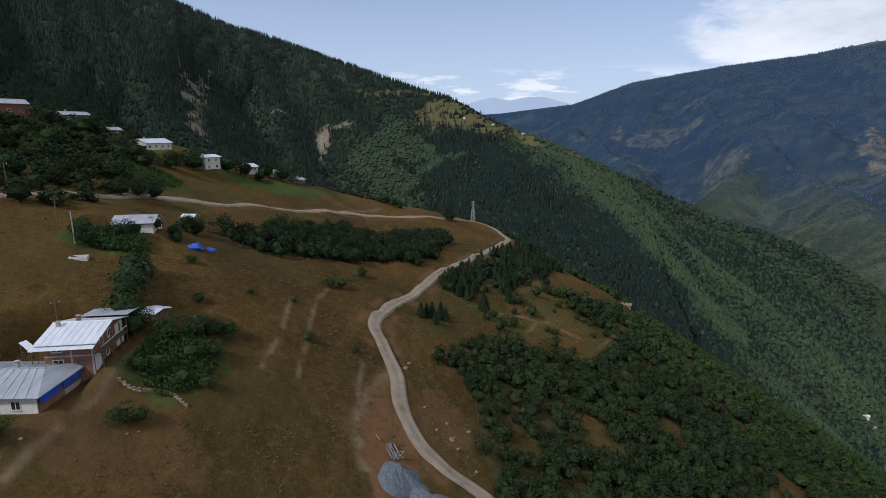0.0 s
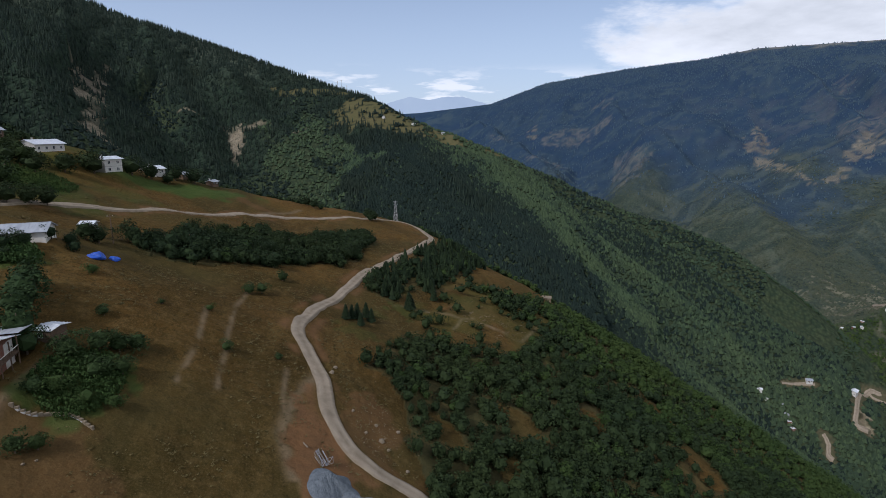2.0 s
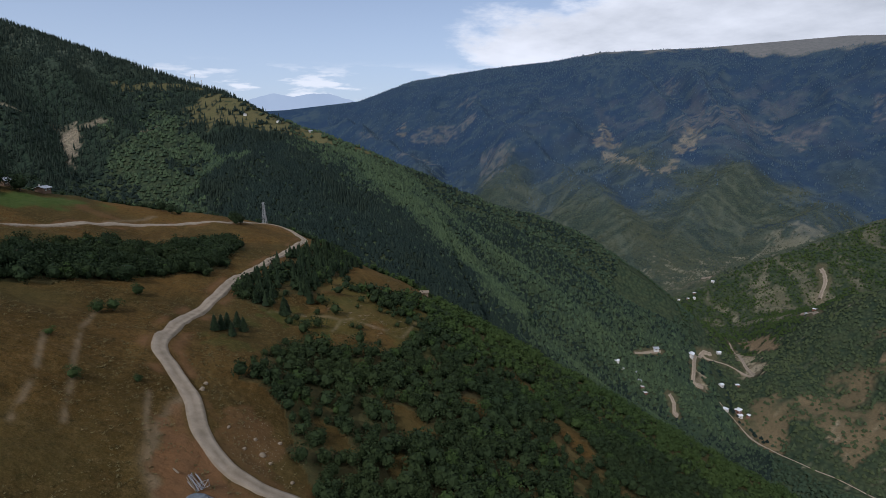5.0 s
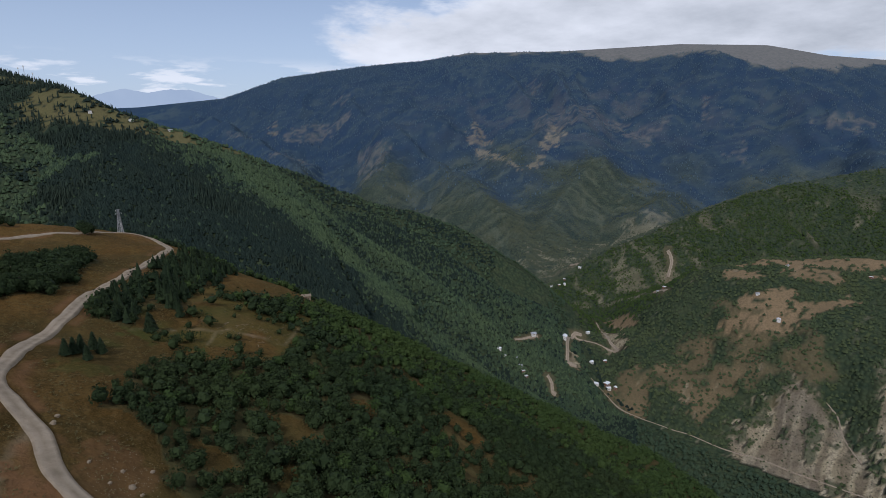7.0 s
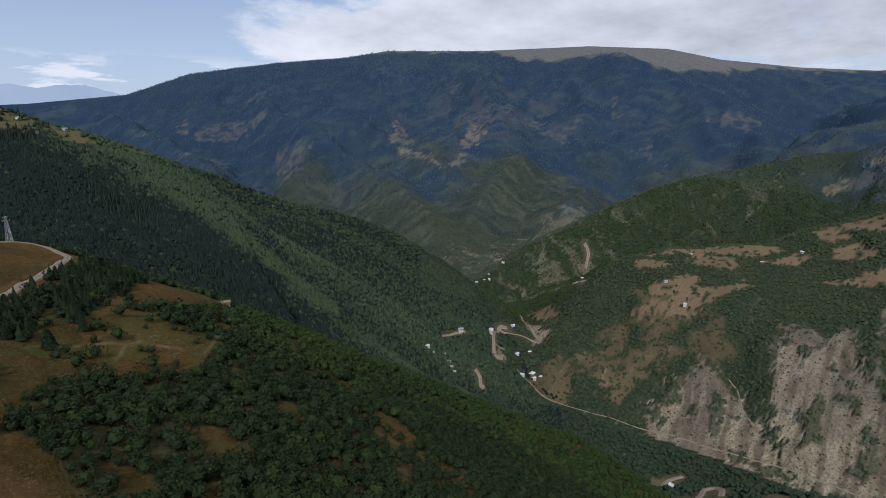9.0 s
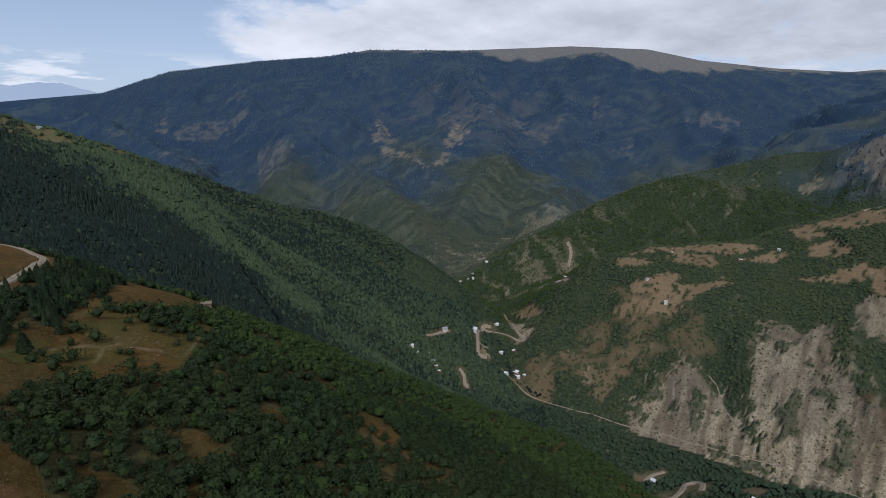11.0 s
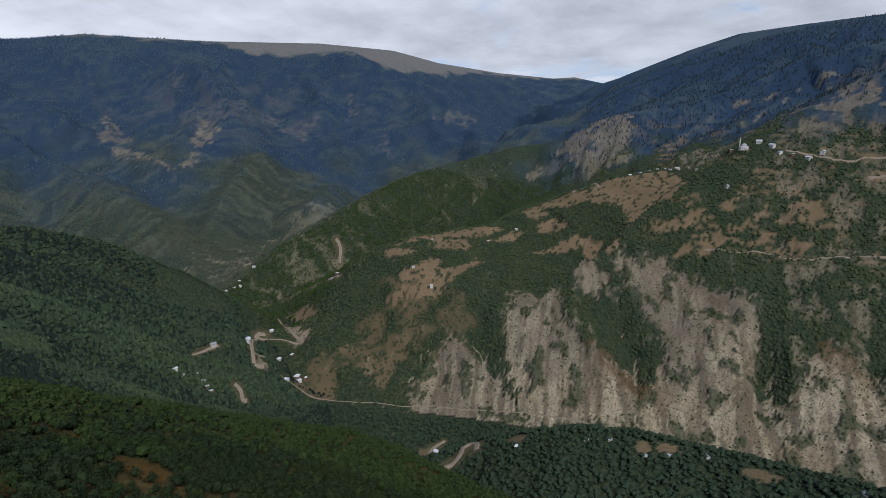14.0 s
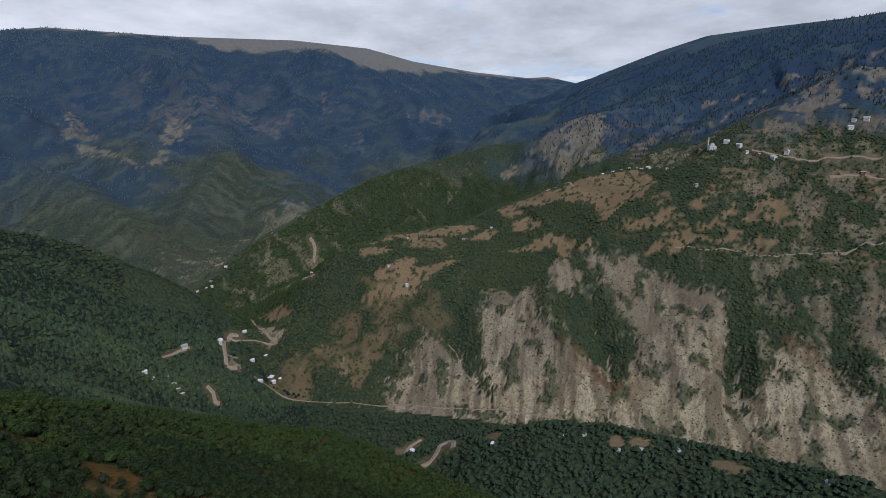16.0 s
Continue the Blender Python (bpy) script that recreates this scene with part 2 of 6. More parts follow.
def simple(name, a, b, rough=0.8, metal=0.0, scale=1.5, relief=0.0, gloss=0.3, speck=None):
    """A plain surface with soft staining at two scales."""
    s = Shade(name, rough, metal, gloss)
    where = s.local()
    tone = s.mix(s.ramp(s.noise(scale, 4, 0.6, where), 0.3, 0.7), a, b)
    tone = s.mix(s.ramp(s.noise(scale * 9, 3, 0.6, where), 0.5, 0.8, 0, 0.35), tone, speck or tuple(c * 0.55 for c in b))
    s.colour(tone)
    if relief:
        s.bump(s.noise(scale * 6, 4, 0.6, where), relief)
    return s.mat


def brick_material():
    s = Shade("red_brick", 0.9)
    n = s.nt.nodes.new("ShaderNodeTexBrick")
    n.inputs["Scale"].default_value = 1.0
    n.inputs["Brick Width"].default_value, n.inputs["Row Height"].default_value, n.inputs["Mortar Size"].default_value = 0.25, 0.11, 0.012
    s.put(n.inputs["Color1"], (0.19, 0.068, 0.042)), s.put(n.inputs["Color2"], (0.25, 0.10, 0.06)), s.put(n.inputs["Mortar"], (0.19, 0.15, 0.12))
    turned = s.nt.nodes.new("ShaderNodeMapping")
    turned.inputs["Rotation"].default_value = (radians(90), 0, radians(38))
    s.put(turned.inputs["Vector"], s.local())
    s.put(n.inputs["Vector"], turned.outputs[0])
    s.colour(s.mix(s.ramp(s.noise(0.7, 4), 0.45, 0.7, 0, 0.5), n.outputs[0], (0.16, 0.09, 0.06)))
    return s.mat


def roof_material(name, a, b, rough=0.42):
    """Galvanised sheet with long stains down the slope and rust specks."""
    s = Shade(name, rough, 0.2, 0.4)
    where = s.local()
    tone = s.mix(s.ramp(s.noise(0.9, 5, 0.6, s.stretch(1.6, 0.25, 1, where)), 0.35, 0.65), a, b)
    tone = s.mix(s.ramp(s.noise(3.5, 5, 0.7, where), 0.60, 0.78, 0, 0.6), tone, (0.24, 0.17, 0.12))
    s.colour(tone)
    return s.mat


BRICK = brick_material()
SHEET = roof_material("bright_sheet", (0.80, 0.81, 0.83), (0.66, 0.68, 0.71))
OLD_SHEET = roof_material("dull_sheet", (0.42, 0.44, 0.47), (0.30, 0.32, 0.35), 0.65)
PLASTER = simple("white_plaster", (0.70, 0.68, 0.63), (0.58, 0.55, 0.50))
BLUE = simple("blue_tarpaulin", (0.03, 0.10, 0.48), (0.02, 0.07, 0.36), 0.45, 0, 2.0, 0.03)
PLANK = simple("weathered_plank", (0.17, 0.11, 0.07), (0.10, 0.07, 0.05), 0.85, 0, 3.0, 0.02)
CONCRETE = simple("concrete", (0.42, 0.40, 0.37), (0.30, 0.29, 0.27), 0.9, 0, 1.2, 0.02)
GREY_GRIT = simple("grey_grit", (0.165, 0.185, 0.20), (0.105, 0.12, 0.135), 0.95, 0, 1.6, 0.14, 0.05)
STEEL = simple("grey_steel", (0.45, 0.45, 0.46), (0.30, 0.30, 0.31), 0.45, 0.7, 2.0)
STONE = simple("field_stone", (0.24, 0.195, 0.135), (0.16, 0.125, 0.085), 0.95, 0, 1.0, 0.06)
GLASS = simple("dark_glass", (0.03, 0.035, 0.04), (0.02, 0.025, 0.03), 0.1, 0, 0.5, 0, 0.6)
FRAME_PAINT = simple("white_frame", (0.72, 0.71, 0.68), (0.62, 0.61, 0.58), 0.6)
PALE_WOOD = simple("pale_wood", (0.24, 0.19, 0.13), (0.16, 0.125, 0.085), 0.9, 0, 2.0)
FIELD_LEAF = leaf_material("orchard_leaves", (0.016, 0.032, 0.012), (0.040, 0.064, 0.022))
YOUNG_NEEDLE = leaf_material("young_needles", (0.010, 0.020, 0.010), (0.023, 0.037, 0.016), 0.3)
CORN = leaf_material("corn_leaves", (0.024, 0.050, 0.014), (0.052, 0.088, 0.026))
DRY_LEAF = leaf_material("dry_scrub", (0.075, 0.070, 0.030), (0.13, 0.105, 0.05))


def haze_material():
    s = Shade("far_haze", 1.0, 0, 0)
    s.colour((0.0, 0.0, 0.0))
    # the base is black; the pale haze colour is emitted as glow
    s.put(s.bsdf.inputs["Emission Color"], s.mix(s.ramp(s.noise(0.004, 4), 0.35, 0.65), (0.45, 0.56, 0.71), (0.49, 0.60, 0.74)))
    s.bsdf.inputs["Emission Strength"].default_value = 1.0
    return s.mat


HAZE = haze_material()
EAST_LEAF = leaf_material("valley_leaves", (0.036, 0.054, 0.028), (0.062, 0.084, 0.040))
HAZED_LEAF = leaf_material("hazed_leaves", (0.048, 0.064, 0.046), (0.082, 0.098, 0.064))

VIVID_LEAF = leaf_material("rim_leaves", (0.032, 0.058, 0.018), (0.060, 0.094, 0.028), 0.3, 0.3)
# needle colours carry the blue of distant haze
HAZED_NEEDLE = leaf_material("hazed_needles", (0.062, 0.098, 0.128), (0.082, 0.122, 0.148), 0.2)
# darkened needles stand in for cloud shade over the eastern ridge
RIDGE_NEEDLE = leaf_material("ridge_needles", (0.022, 0.036, 0.040), (0.036, 0.054, 0.056), 0.2)
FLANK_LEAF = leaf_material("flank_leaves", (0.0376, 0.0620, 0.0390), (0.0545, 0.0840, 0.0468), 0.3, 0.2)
# leaf colour darkened as if under cloud, for the western flank
SHADED_LEAF = leaf_material("shaded_leaves", (0.0085, 0.0170, 0.0156), (0.0188, 0.0320, 0.0247), 0.3)

# ---------------------------------------------------------------- shape of the land
# Crest lines, valley line and the edge of the near hill as plan points (x, y, height).
WEST_RANGE = [
    (-1449, 388, 983), (-1299, 750, 955), (-964, 1149, 884), (-627, 1363, 790), (-549, 1385, 753), (-366, 1403,
    700), (-204, 1334, 640), (-122, 1294, 607), (-29, 1200, 576), (52, 1099, 542), (123, 1043, 506), (229, 1025,
    468), (348, 1022, 420), (417, 1007, 386), (482, 989, 356), (568, 965, 331), (659, 881, 286), (701, 821, 243),
    (737, 748, 193), (769, 685, 151), (776, 647, 118)]
FAR_RANGE = [
    (-401, 4582, 580), (460, 4376, 631), (989, 4185, 695), (1340, 3981, 831), (1817, 3676, 909), (2179, 3355,
    942), (2377, 3155, 985), (2865, 2719, 985), (3347, 2190, 1005), (3762, 1867, 993), (4080, 1648, 931), (4428,
    1245, 870), (4629, 816, 829), (4654, 654, 837), (4689, 328, 763)]
FAR_SPUR_A = [
    (2362, 2446, 678), (2194, 2046, 552), (2083, 1717, 453), (1989, 1515, 408), (1719, 1452, 335), (1463, 1364,
    240), (1229, 1246, 157), (1063, 1128, 108)]
FAR_SPUR_B = [
    (1424, 3197, 683), (1329, 2689, 547), (1321, 2355, 476), (1324, 1941, 410), (1262, 1615, 292), (1204, 1405,
    224), (1125, 1207, 152), (1073, 1119, 114)]
FAR_SPUR_C = [
    (728, 3424, 561), (776, 2898, 421), (803, 2473, 341), (788, 2054, 249)]
FAR_SPUR_D = [
    (3090, 1643, 671), (2624, 1454, 526), (2252, 1300, 432), (1908, 1192, 323), (1566, 1076, 240)]
FAR_SPUR_E = [
    (2828, 1001, 490), (2568, 834, 415), (2295, 702, 374)]
FAR_SPUR_F = [
    (3103, 2015, 908), (3019, 1771, 874), (2985, 1521, 775), (2932, 1281, 668), (2815, 1036, 573), (2727, 829,
    475), (2629, 617, 377)]
MID_SPUR = [
    (2188, 230, 421), (1937, 497, 390), (1735, 642, 359), (1586, 740, 323), (1449, 790, 284), (1294, 853, 227),
    (1143, 893, 182), (992, 916, 116)]
EAST_CREST = [
    (2719, -1268, 975), (2773, -848, 913), (2945, -572, 911), (3181, -351, 916), (3397, -131, 869), (3596, 163,
    777), (3784, 344, 719)]
EAST_RIDGE = [
    (1884, -1319, 906), (2194, -692, 750), (2255, -451, 709), (2183, -276, 615), (2098, -99, 559), (1996, 119,
    521), (1982, 268, 472), (1960, 399, 388)]
EAST_SHOULDER = [
    (1299, -750, 738), (1522, -494, 634), (1630, -406, 576), (1723, -304, 512), (1740, -183, 421)]
TERRACE_CREST = [
    (1352, -946, 612), (1530, -618, 485), (1563, -341, 424), (1566, -209, 387), (1550, -19, 370), (1498, 79, 355),
    (1440, 172, 324), (1373, 274, 290), (1253, 345, 249), (1107, 463, 251), (975, 510, 243), (900, 541, 196),
    (829, 559, 133)]
WEST_RIB_A = [
    (163, 971, 475), (273, 899, 410), (375, 823, 332), (480, 742, 245), (564, 660, 171), (609, 611, 121)]
WEST_RIB_B = [
    (328, 1008, 405), (442, 914, 355), (525, 808, 290), (606, 712, 214), (649, 640, 163)]
WEST_RIB_C = [
    (26, 975, 497), (78, 838, 431), (153, 765, 374), (222, 664, 324), (300, 632, 254)]
WEST_RIB_D = [
    (-273, 1220, 628), (-207, 1106, 538), (-105, 979, 476), (-40, 889, 421)]
WEST_RIB_E = [
    (-460, 1322, 722), (-371, 1185, 609), (-294, 1018, 525), (-255, 946, 462)]
WEST_RIB_F = [
    (-695, 1157, 755), (-579, 1015, 686), (-430, 808, 579), (-386, 757, 520)]
WEST_SPINE = [
    (135, 985, 478), (190, 920, 437), (232, 868, 404), (282, 790, 341), (334, 722, 285), (374, 642, 231), (440, 596, 170), (500, 548, 120)]
# Ravines cut into the eastern wall: plan points (the last number is unused), depth, half width.
EAST_GULLIES = [
    ([(1100, 265, 0), (957, 285, 0), (857, 275, 0), (806, 228, 0), (744, 182, 0)], 30, 34),
    ([(1000, 40, 0), (964, 43, 0), (905, 25, 0), (868, -4, 0)], 24, 26),
    ([(1020, -203, 0), (967, -191, 0), (905, -190, 0), (865, -194, 0)], 26, 28),
    ([(1040, -362, 0), (986, -352, 0), (918, -336, 0), (870, -330, 0)], 22, 26)]
RIVER = [
    (1231, 1576, 165), (1009, 1082, 90), (892, 861, 75), (788, 709, 65), (664, 530, 61), (670, 419, 62), (690,
    329, 57), (709, 244, 55), (724, 154, 52), (738, 52, 45), (767, -67, 30), (776, -194, 19), (770, -359, 3),
    (728, -611, -27)]
FOOTHILL = [
    (554, 202, 93), (570, 153, 121), (557, 59, 164), (560, -10, 166), (554, -85, 168), (538, -154, 173), (515,
    -219, 185), (459, -321, 197), (360, -429, 222)]
NEAR_EDGE = [
    (-331, 259, 542), (-193, 243, 507), (-144, 263, 488), (-86, 294, 472), (-28, 317, 458), (6, 336, 444), (29,
    334, 441), (45, 309, 438), (70, 266, 424), (89, 247, 419), (112, 237, 408), (135, 225, 389), (158, 209, 376),
    (180, 190, 361), (201, 168, 348), (220, 143, 336), (226, 118, 330), (219, 84, 329), (208, 56, 325), (169, -15,
    334), (123, -86, 343)]
NEAR_PLANE = (420.7, -0.3908, 0.0779)
NEAR_SWELLS = [
    (-90, 120, 9.4),
    (-50, 90, 10.1),
    (-10, 120, 0.8),
    (10, 80, 5.2),
    (10, 200, 8.5),
    (30, 300, 9.3),
    (-60, 250, -3.9),
    (-120, 220, 4.7),
    (90, 240, 11.8),
    (60, 150, 6.2),
    (110, 90, 7.4),
    (150, 180, -2.4),
    (200, 80, -11.4)]

# Levelled ground round the farmhouses: x, y, radius, height.
YARDS = [(-58.5, 80.5, 7.5, 465.0), (-61.5, 71.5, 7.5, 462.4), (-74, 126, 5, 476.4), (-124, 236, 9, 491.4), (-106, 246, 5, 482.6)]

_perm = np.random.RandomState(7).permutation(512)
_perm = np.concatenate([_perm, _perm, _perm])
_grad = np.stack([np.cos(np.arange(512) * 2.399963), np.sin(np.arange(512) * 2.399963)], 1)


def perlin(x, y):
    """Smooth gradient noise, about -1 to 1, one cell a unit."""
    xi, yi = np.floor(x).astype(int), np.floor(y).astype(int)
    fx, fy = x - xi, y - yi
    u, v = fx * fx * fx * (fx * (fx * 6 - 15) + 10), fy * fy * fy * (fy * (fy * 6 - 15) + 10)
    out = 0
    for i in (0, 1):
        for j in (0, 1):
            g = _grad[_perm[_perm[(xi + i) % 512] + (yi + j) % 512]]
            dot = g[..., 0] * (fx - i) + g[..., 1] * (fy - j)
            out = out + dot * (u if i else 1 - u) * (v if j else 1 - v)
    return out * 1.5


def fbm(x, y, octaves=4, gain=0.5):
    total, amp = 0, 1.0
    for k in range(octaves):
        total = total + amp * perlin(x * 2 ** k + 17.3 * k, y * 2 ** k - 9.1 * k)
        amp *= gain
    return total


def creased(x, y, octaves=4):
    """Noise with sharp crests, 0 to 1."""
    total, amp, norm = 0, 1.0, 0
    for k in range(octaves):
        total = total + amp * (1 - np.abs(perlin(x * 2 ** k + 31.7 * k, y * 2 ** k + 5.3 * k)))
        norm += amp
        amp *= 0.5
    return total / norm


def smooth_max(a, b, k):
    return 0.5 * (a + b + np.sqrt((a - b) ** 2 + k * k))


def step(a, b, x):
    t = np.clip((x - a) / (b - a), 0, 1)
    return t * t * (3 - 2 * t)


def along(x, y, line):
    """Nearest place on a plan line: distance, height there, length along it, side (1 left, -1 right)."""
    best = np.full(x.shape, 1e9)
    zz, ss, side = np.zeros(x.shape), np.zeros(x.shape), np.zeros(x.shape)
    run = 0.0
    for (ax, ay, az), (bx, by, bz) in zip(line[:-1], line[1:]):
        ex, ey = bx - ax, by - ay
        size = math.hypot(ex, ey)
        t = np.clip(((x - ax) * ex + (y - ay) * ey) / size ** 2, 0, 1)
        d = np.hypot(x - ax - t * ex, y - ay - t * ey)
        near = d < best
        best = np.where(near, d, best)
        zz = np.where(near, az + t * (bz - az), zz)
        ss = np.where(near, run + t * size, ss)
        side = np.where(near, np.sign(ex * (y - ay) - ey * (x - ax)), side)
        run += size
    return best, zz, ss, side


def ridge(x, y, line, left, right, gully, spacing, top=18):
    """A mountain side falling from a crest line, cut by gullies that run straight down from it."""
    d, z, s, side = along(x, y, line)
    slope = np.where(side > 0, left, right)
    fall = np.sqrt(d * d + top * top) - top
    warp = 0.35 * fbm(x / (spacing * 3), y / (spacing * 3), 3)
    cut = 1 - creased(s / spacing + warp + side * 11.3, d / (spacing * 5) + warp, 3)
    return z - slope * fall - gully * step(0, spacing * 2.2, d) * (cut * 2.2 - 0.35)


def inside_near(x, y):
    """Signed distance past the edge of the near hill: positive beyond it."""
    d, _, _, side = along(x, y, NEAR_EDGE)
    return d * side


def near_hill(x, y):
    z = NEAR_PLANE[0] + NEAR_PLANE[1] * x + NEAR_PLANE[2] * np.clip(y, -200, 400)
    for cx, cy, h in NEAR_SWELLS:
        z = z + h * np.exp(-((x - cx) ** 2 + (y - cy) ** 2) / (2 * 45 ** 2))
    past = inside_near(x, y)
    z = z - 0.62 * 0.5 * (past + np.sqrt(past * past + 64))
    z = z + 1.6 * fbm(x / 38, y / 38, 3) + 0.35 * fbm(x / 7, y / 7, 2)
    for cx, cy, size, level in YARDS:
        z = z + (level - z) * step(size + 5, size, np.hypot(x - cx, y - cy))
    return z


def height(x, y):
    x, y = np.asarray(x, float), np.asarray(y, float)
    river, level, reach, bank = along(x, y, RIVER)
    gully = np.interp(x, [-200, 100], [30, 4])
    z = ridge(x, y, WEST_RANGE, 0.5, 0.44, gully, 95)
    for rib in (WEST_RIB_A, WEST_RIB_B, WEST_RIB_C, WEST_RIB_D, WEST_RIB_E, WEST_RIB_F):
        z = smooth_max(z, ridge(x, y, rib, 0.68, 0.68, 4, 60, 5), 6)
    z = smooth_max(z, ridge(x, y, WEST_SPINE, 0.66, 0.56, 2, 60, 7), 8)
    # runnels that slant down the flank to the river
    u, v = 0.8 * x + 0.6 * y, 0.6 * x - 0.8 * y
    z = z - 15 * (1 - creased(u / 62 + 0.25 * fbm(x / 160, y / 160, 2), v / 900, 2)) * step(-20, 150, x) * step(330, 420, y)
    z = smooth_max(z, ridge(x, y, FAR_RANGE, 0.4, 0.43, 42, 420, 120), 30)
    for spur in (FAR_SPUR_A, FAR_SPUR_B, FAR_SPUR_C, FAR_SPUR_D, FAR_SPUR_E):
        z = smooth_max(z, ridge(x, y, spur, 0.58, 0.58, 70, 115, 6), 8)
    z = smooth_max(z, ridge(x, y, FAR_SPUR_F, 0.55, 0.42, 55, 230, 30), 14)
    east = ridge(x, y, MID_SPUR, 0.50, 0.5, 62, 115, 10)
    east = smooth_max(east, ridge(x, y, EAST_CREST, 0.4, 0.4, 50, 260), 20)
    east = smooth_max(east, ridge(x, y, EAST_RIDGE, 0.62, 0.45, 90, 120), 14)
    east = smooth_max(east, ridge(x, y, EAST_SHOULDER, 0.46, 0.4, 9, 130), 14)
    shelf = sum(ridge(x + 65 * math.cos(q), y + 65 * math.sin(q), TERRACE_CREST, 0.22, 0.5, 6, 150) for q in (0.3, 1.56, 2.81, 4.07, 5.33)) / 5
    crest = ridge(x, y, TERRACE_CREST, 0.22, 0.5, 10, 150)
    shelf = crest + (shelf - crest) * step(90, 170, along(x, y, TERRACE_CREST)[0])
    east = smooth_max(east, shelf, 10)
    carve = 20 * (creased(x / 130 + 3, y / 130, 4) - 0.6) + 13 * (creased(reach / 46 + 0.4 * fbm(x / 60, y / 60, 2), river / 330, 3) - 0.7)
    carve = carve + 7 * (creased(reach / 17 + 0.5 * fbm(x / 40, y / 40, 2), river / 160, 2) - 0.7)
    for line, deep, wide in EAST_GULLIES:
        d, _, q, _ = along(x, y, line)
        carve = carve - deep * np.exp(-(d / wide) ** 2) * step(0, 110, q)
    wall = np.where(bank > 0, level - 6 + 0.80 * river + carve * step(0, 120, river), level - 6 - river)
    east = -smooth_max(-east, -wall, 14)
    z = smooth_max(z, east, 8)
    z = smooth_max(z, ridge(x, y, FOOTHILL, 0.7, 0.08, 8, 70), 8)
    rough = (3 + 2 * (bank > 0)) * fbm(x / 90, y / 90, 4) + (0.6 + 1.2 * (bank > 0)) * fbm(x / 22, y / 22, 2)
    out = np.hypot(x, y)
    away, run = along(x, y, FAR_RANGE)[0], 0.785 * x - 0.62 * y
    bend = 0.5 * fbm(x / 900, y / 900, 3)
    folds = 150 * (creased(run / 560 + bend, away / 4200, 1) - 0.72) + 40 * (creased(run / 170 + 2 * bend, away / 1500, 2) - 0.72) + 2.5 * fbm(x / 90, y / 90, 2)
    z = z + rough * step(350, 700, out) * step(10, 120, river) * step(2200, 1500, out) + folds * step(1700, 2400, out) * step(150, 700, away) * step(150, 600, y)
    z = smooth_max(z, level + 0.02 * river + 1.5 * fbm(x / 30, y / 30, 2), 5)
    return smooth_max(z, near_hill(x, y), 4)



# ---------------------------------------------------------------- land cover
def patch(x, y, cx, cy, rx, ry, turn=0.0, ragged=0.35):
    """1 inside an uneven oval patch, 0 outside."""
    c, s = math.cos(radians(turn)), math.sin(radians(turn))
    u, v = ((x - cx) * c + (y - cy) * s) / rx, ((y - cy) * c - (x - cx) * s) / ry
    k = 2.2 / (rx + ry)
    return step(1.12, 0.88, np.hypot(u, v) + ragged * fbm(x * k * 1.7 + cx, y * k * 1.7 + cy, 3))


def within(x, y, outline):
    """1 inside a closed plan outline."""
    hit = np.zeros(np.shape(x), bool)
    for (ax, ay), (bx, by) in zip(outline, outline[1:] + outline[:1]):
        crosses = (ay > y) != (by > y)
        hit ^= crosses & (x < (bx - ax) * (y - ay) / ((by - ay) or 1e-9) + ax)
    return hit.astype(float)


ROAD_PLAN = [(32, 60), (20, 73), (8, 84), (1, 86), (-4, 90), (-8, 98), (-10, 109), (-14, 120), (-17, 129), (-15, 145), (-8, 171), (2, 205), (17, 240), (30, 271), (36, 292), (31, 315), (20, 324), (8, 316),
             (0, 300), (-25, 282), (-58, 250), (-80, 202), (-91, 179), (-96, 158), (-106, 130), (-125, 90)]
ROAD_LINE = [(px, py, 0) for px, py in ROAD_PLAN]
OPEN_LAND = [(14, 60), (9, 87), (7, 103), (6, 114), (2, 120), (1, 130), (3, 141), (10, 148), (20, 153), (32, 150), (51, 163), (66, 193),
             (80, 225), (92, 243), (70, 262), (46, 300), (32, 336), (0, 340), (-30, 322), (-90, 300), (-200, 250), (-400, 250),
             (-400, -200), (40, -200), (30, 0)]
HEDGE = [(-64, 157), (-62, 193), (-45, 230), (-21, 239), (2, 268), (4, 240), (-14, 196), (-39, 164), (-55, 149)]
CONIFERS = [(-2, 180), (14, 228), (34, 270), (52, 276), (54, 250), (44, 228), (27, 204), (10, 176)]


# Worn tracks through the dry grass: plan points and width.
TRACKS = [([(-11, 110), (-14.5, 98), (-15.4, 88), (-12, 78)], 2.6), ([(-53, 50), (-52.8, 57), (-51.6, 62), (-50.6, 68), (-49.8, 73), (-49.6, 80), (-50, 88)], 0.8),
                    ([(-17, 108), (-16.4, 98), (-15.6, 94)], 0.7), ([(9, 174), (23, 179), (33, 178), (45, 177), (53, 173), (60, 184), (67, 198)], 0.6), ([(40, 182), (33, 178), (28, 168)], 0.6),
                    ([(-33, 92), (-33, 105), (-36, 123)], 0.55), ([(-27, 94), (-29, 111), (-31.5, 130), (-32, 150)], 0.55), ([(-80, 204), (-66, 236), (-50, 262), (-34, 290)], 2.4), ([(-106, 150), (-112, 135), (-120, 128)], 1.2)]

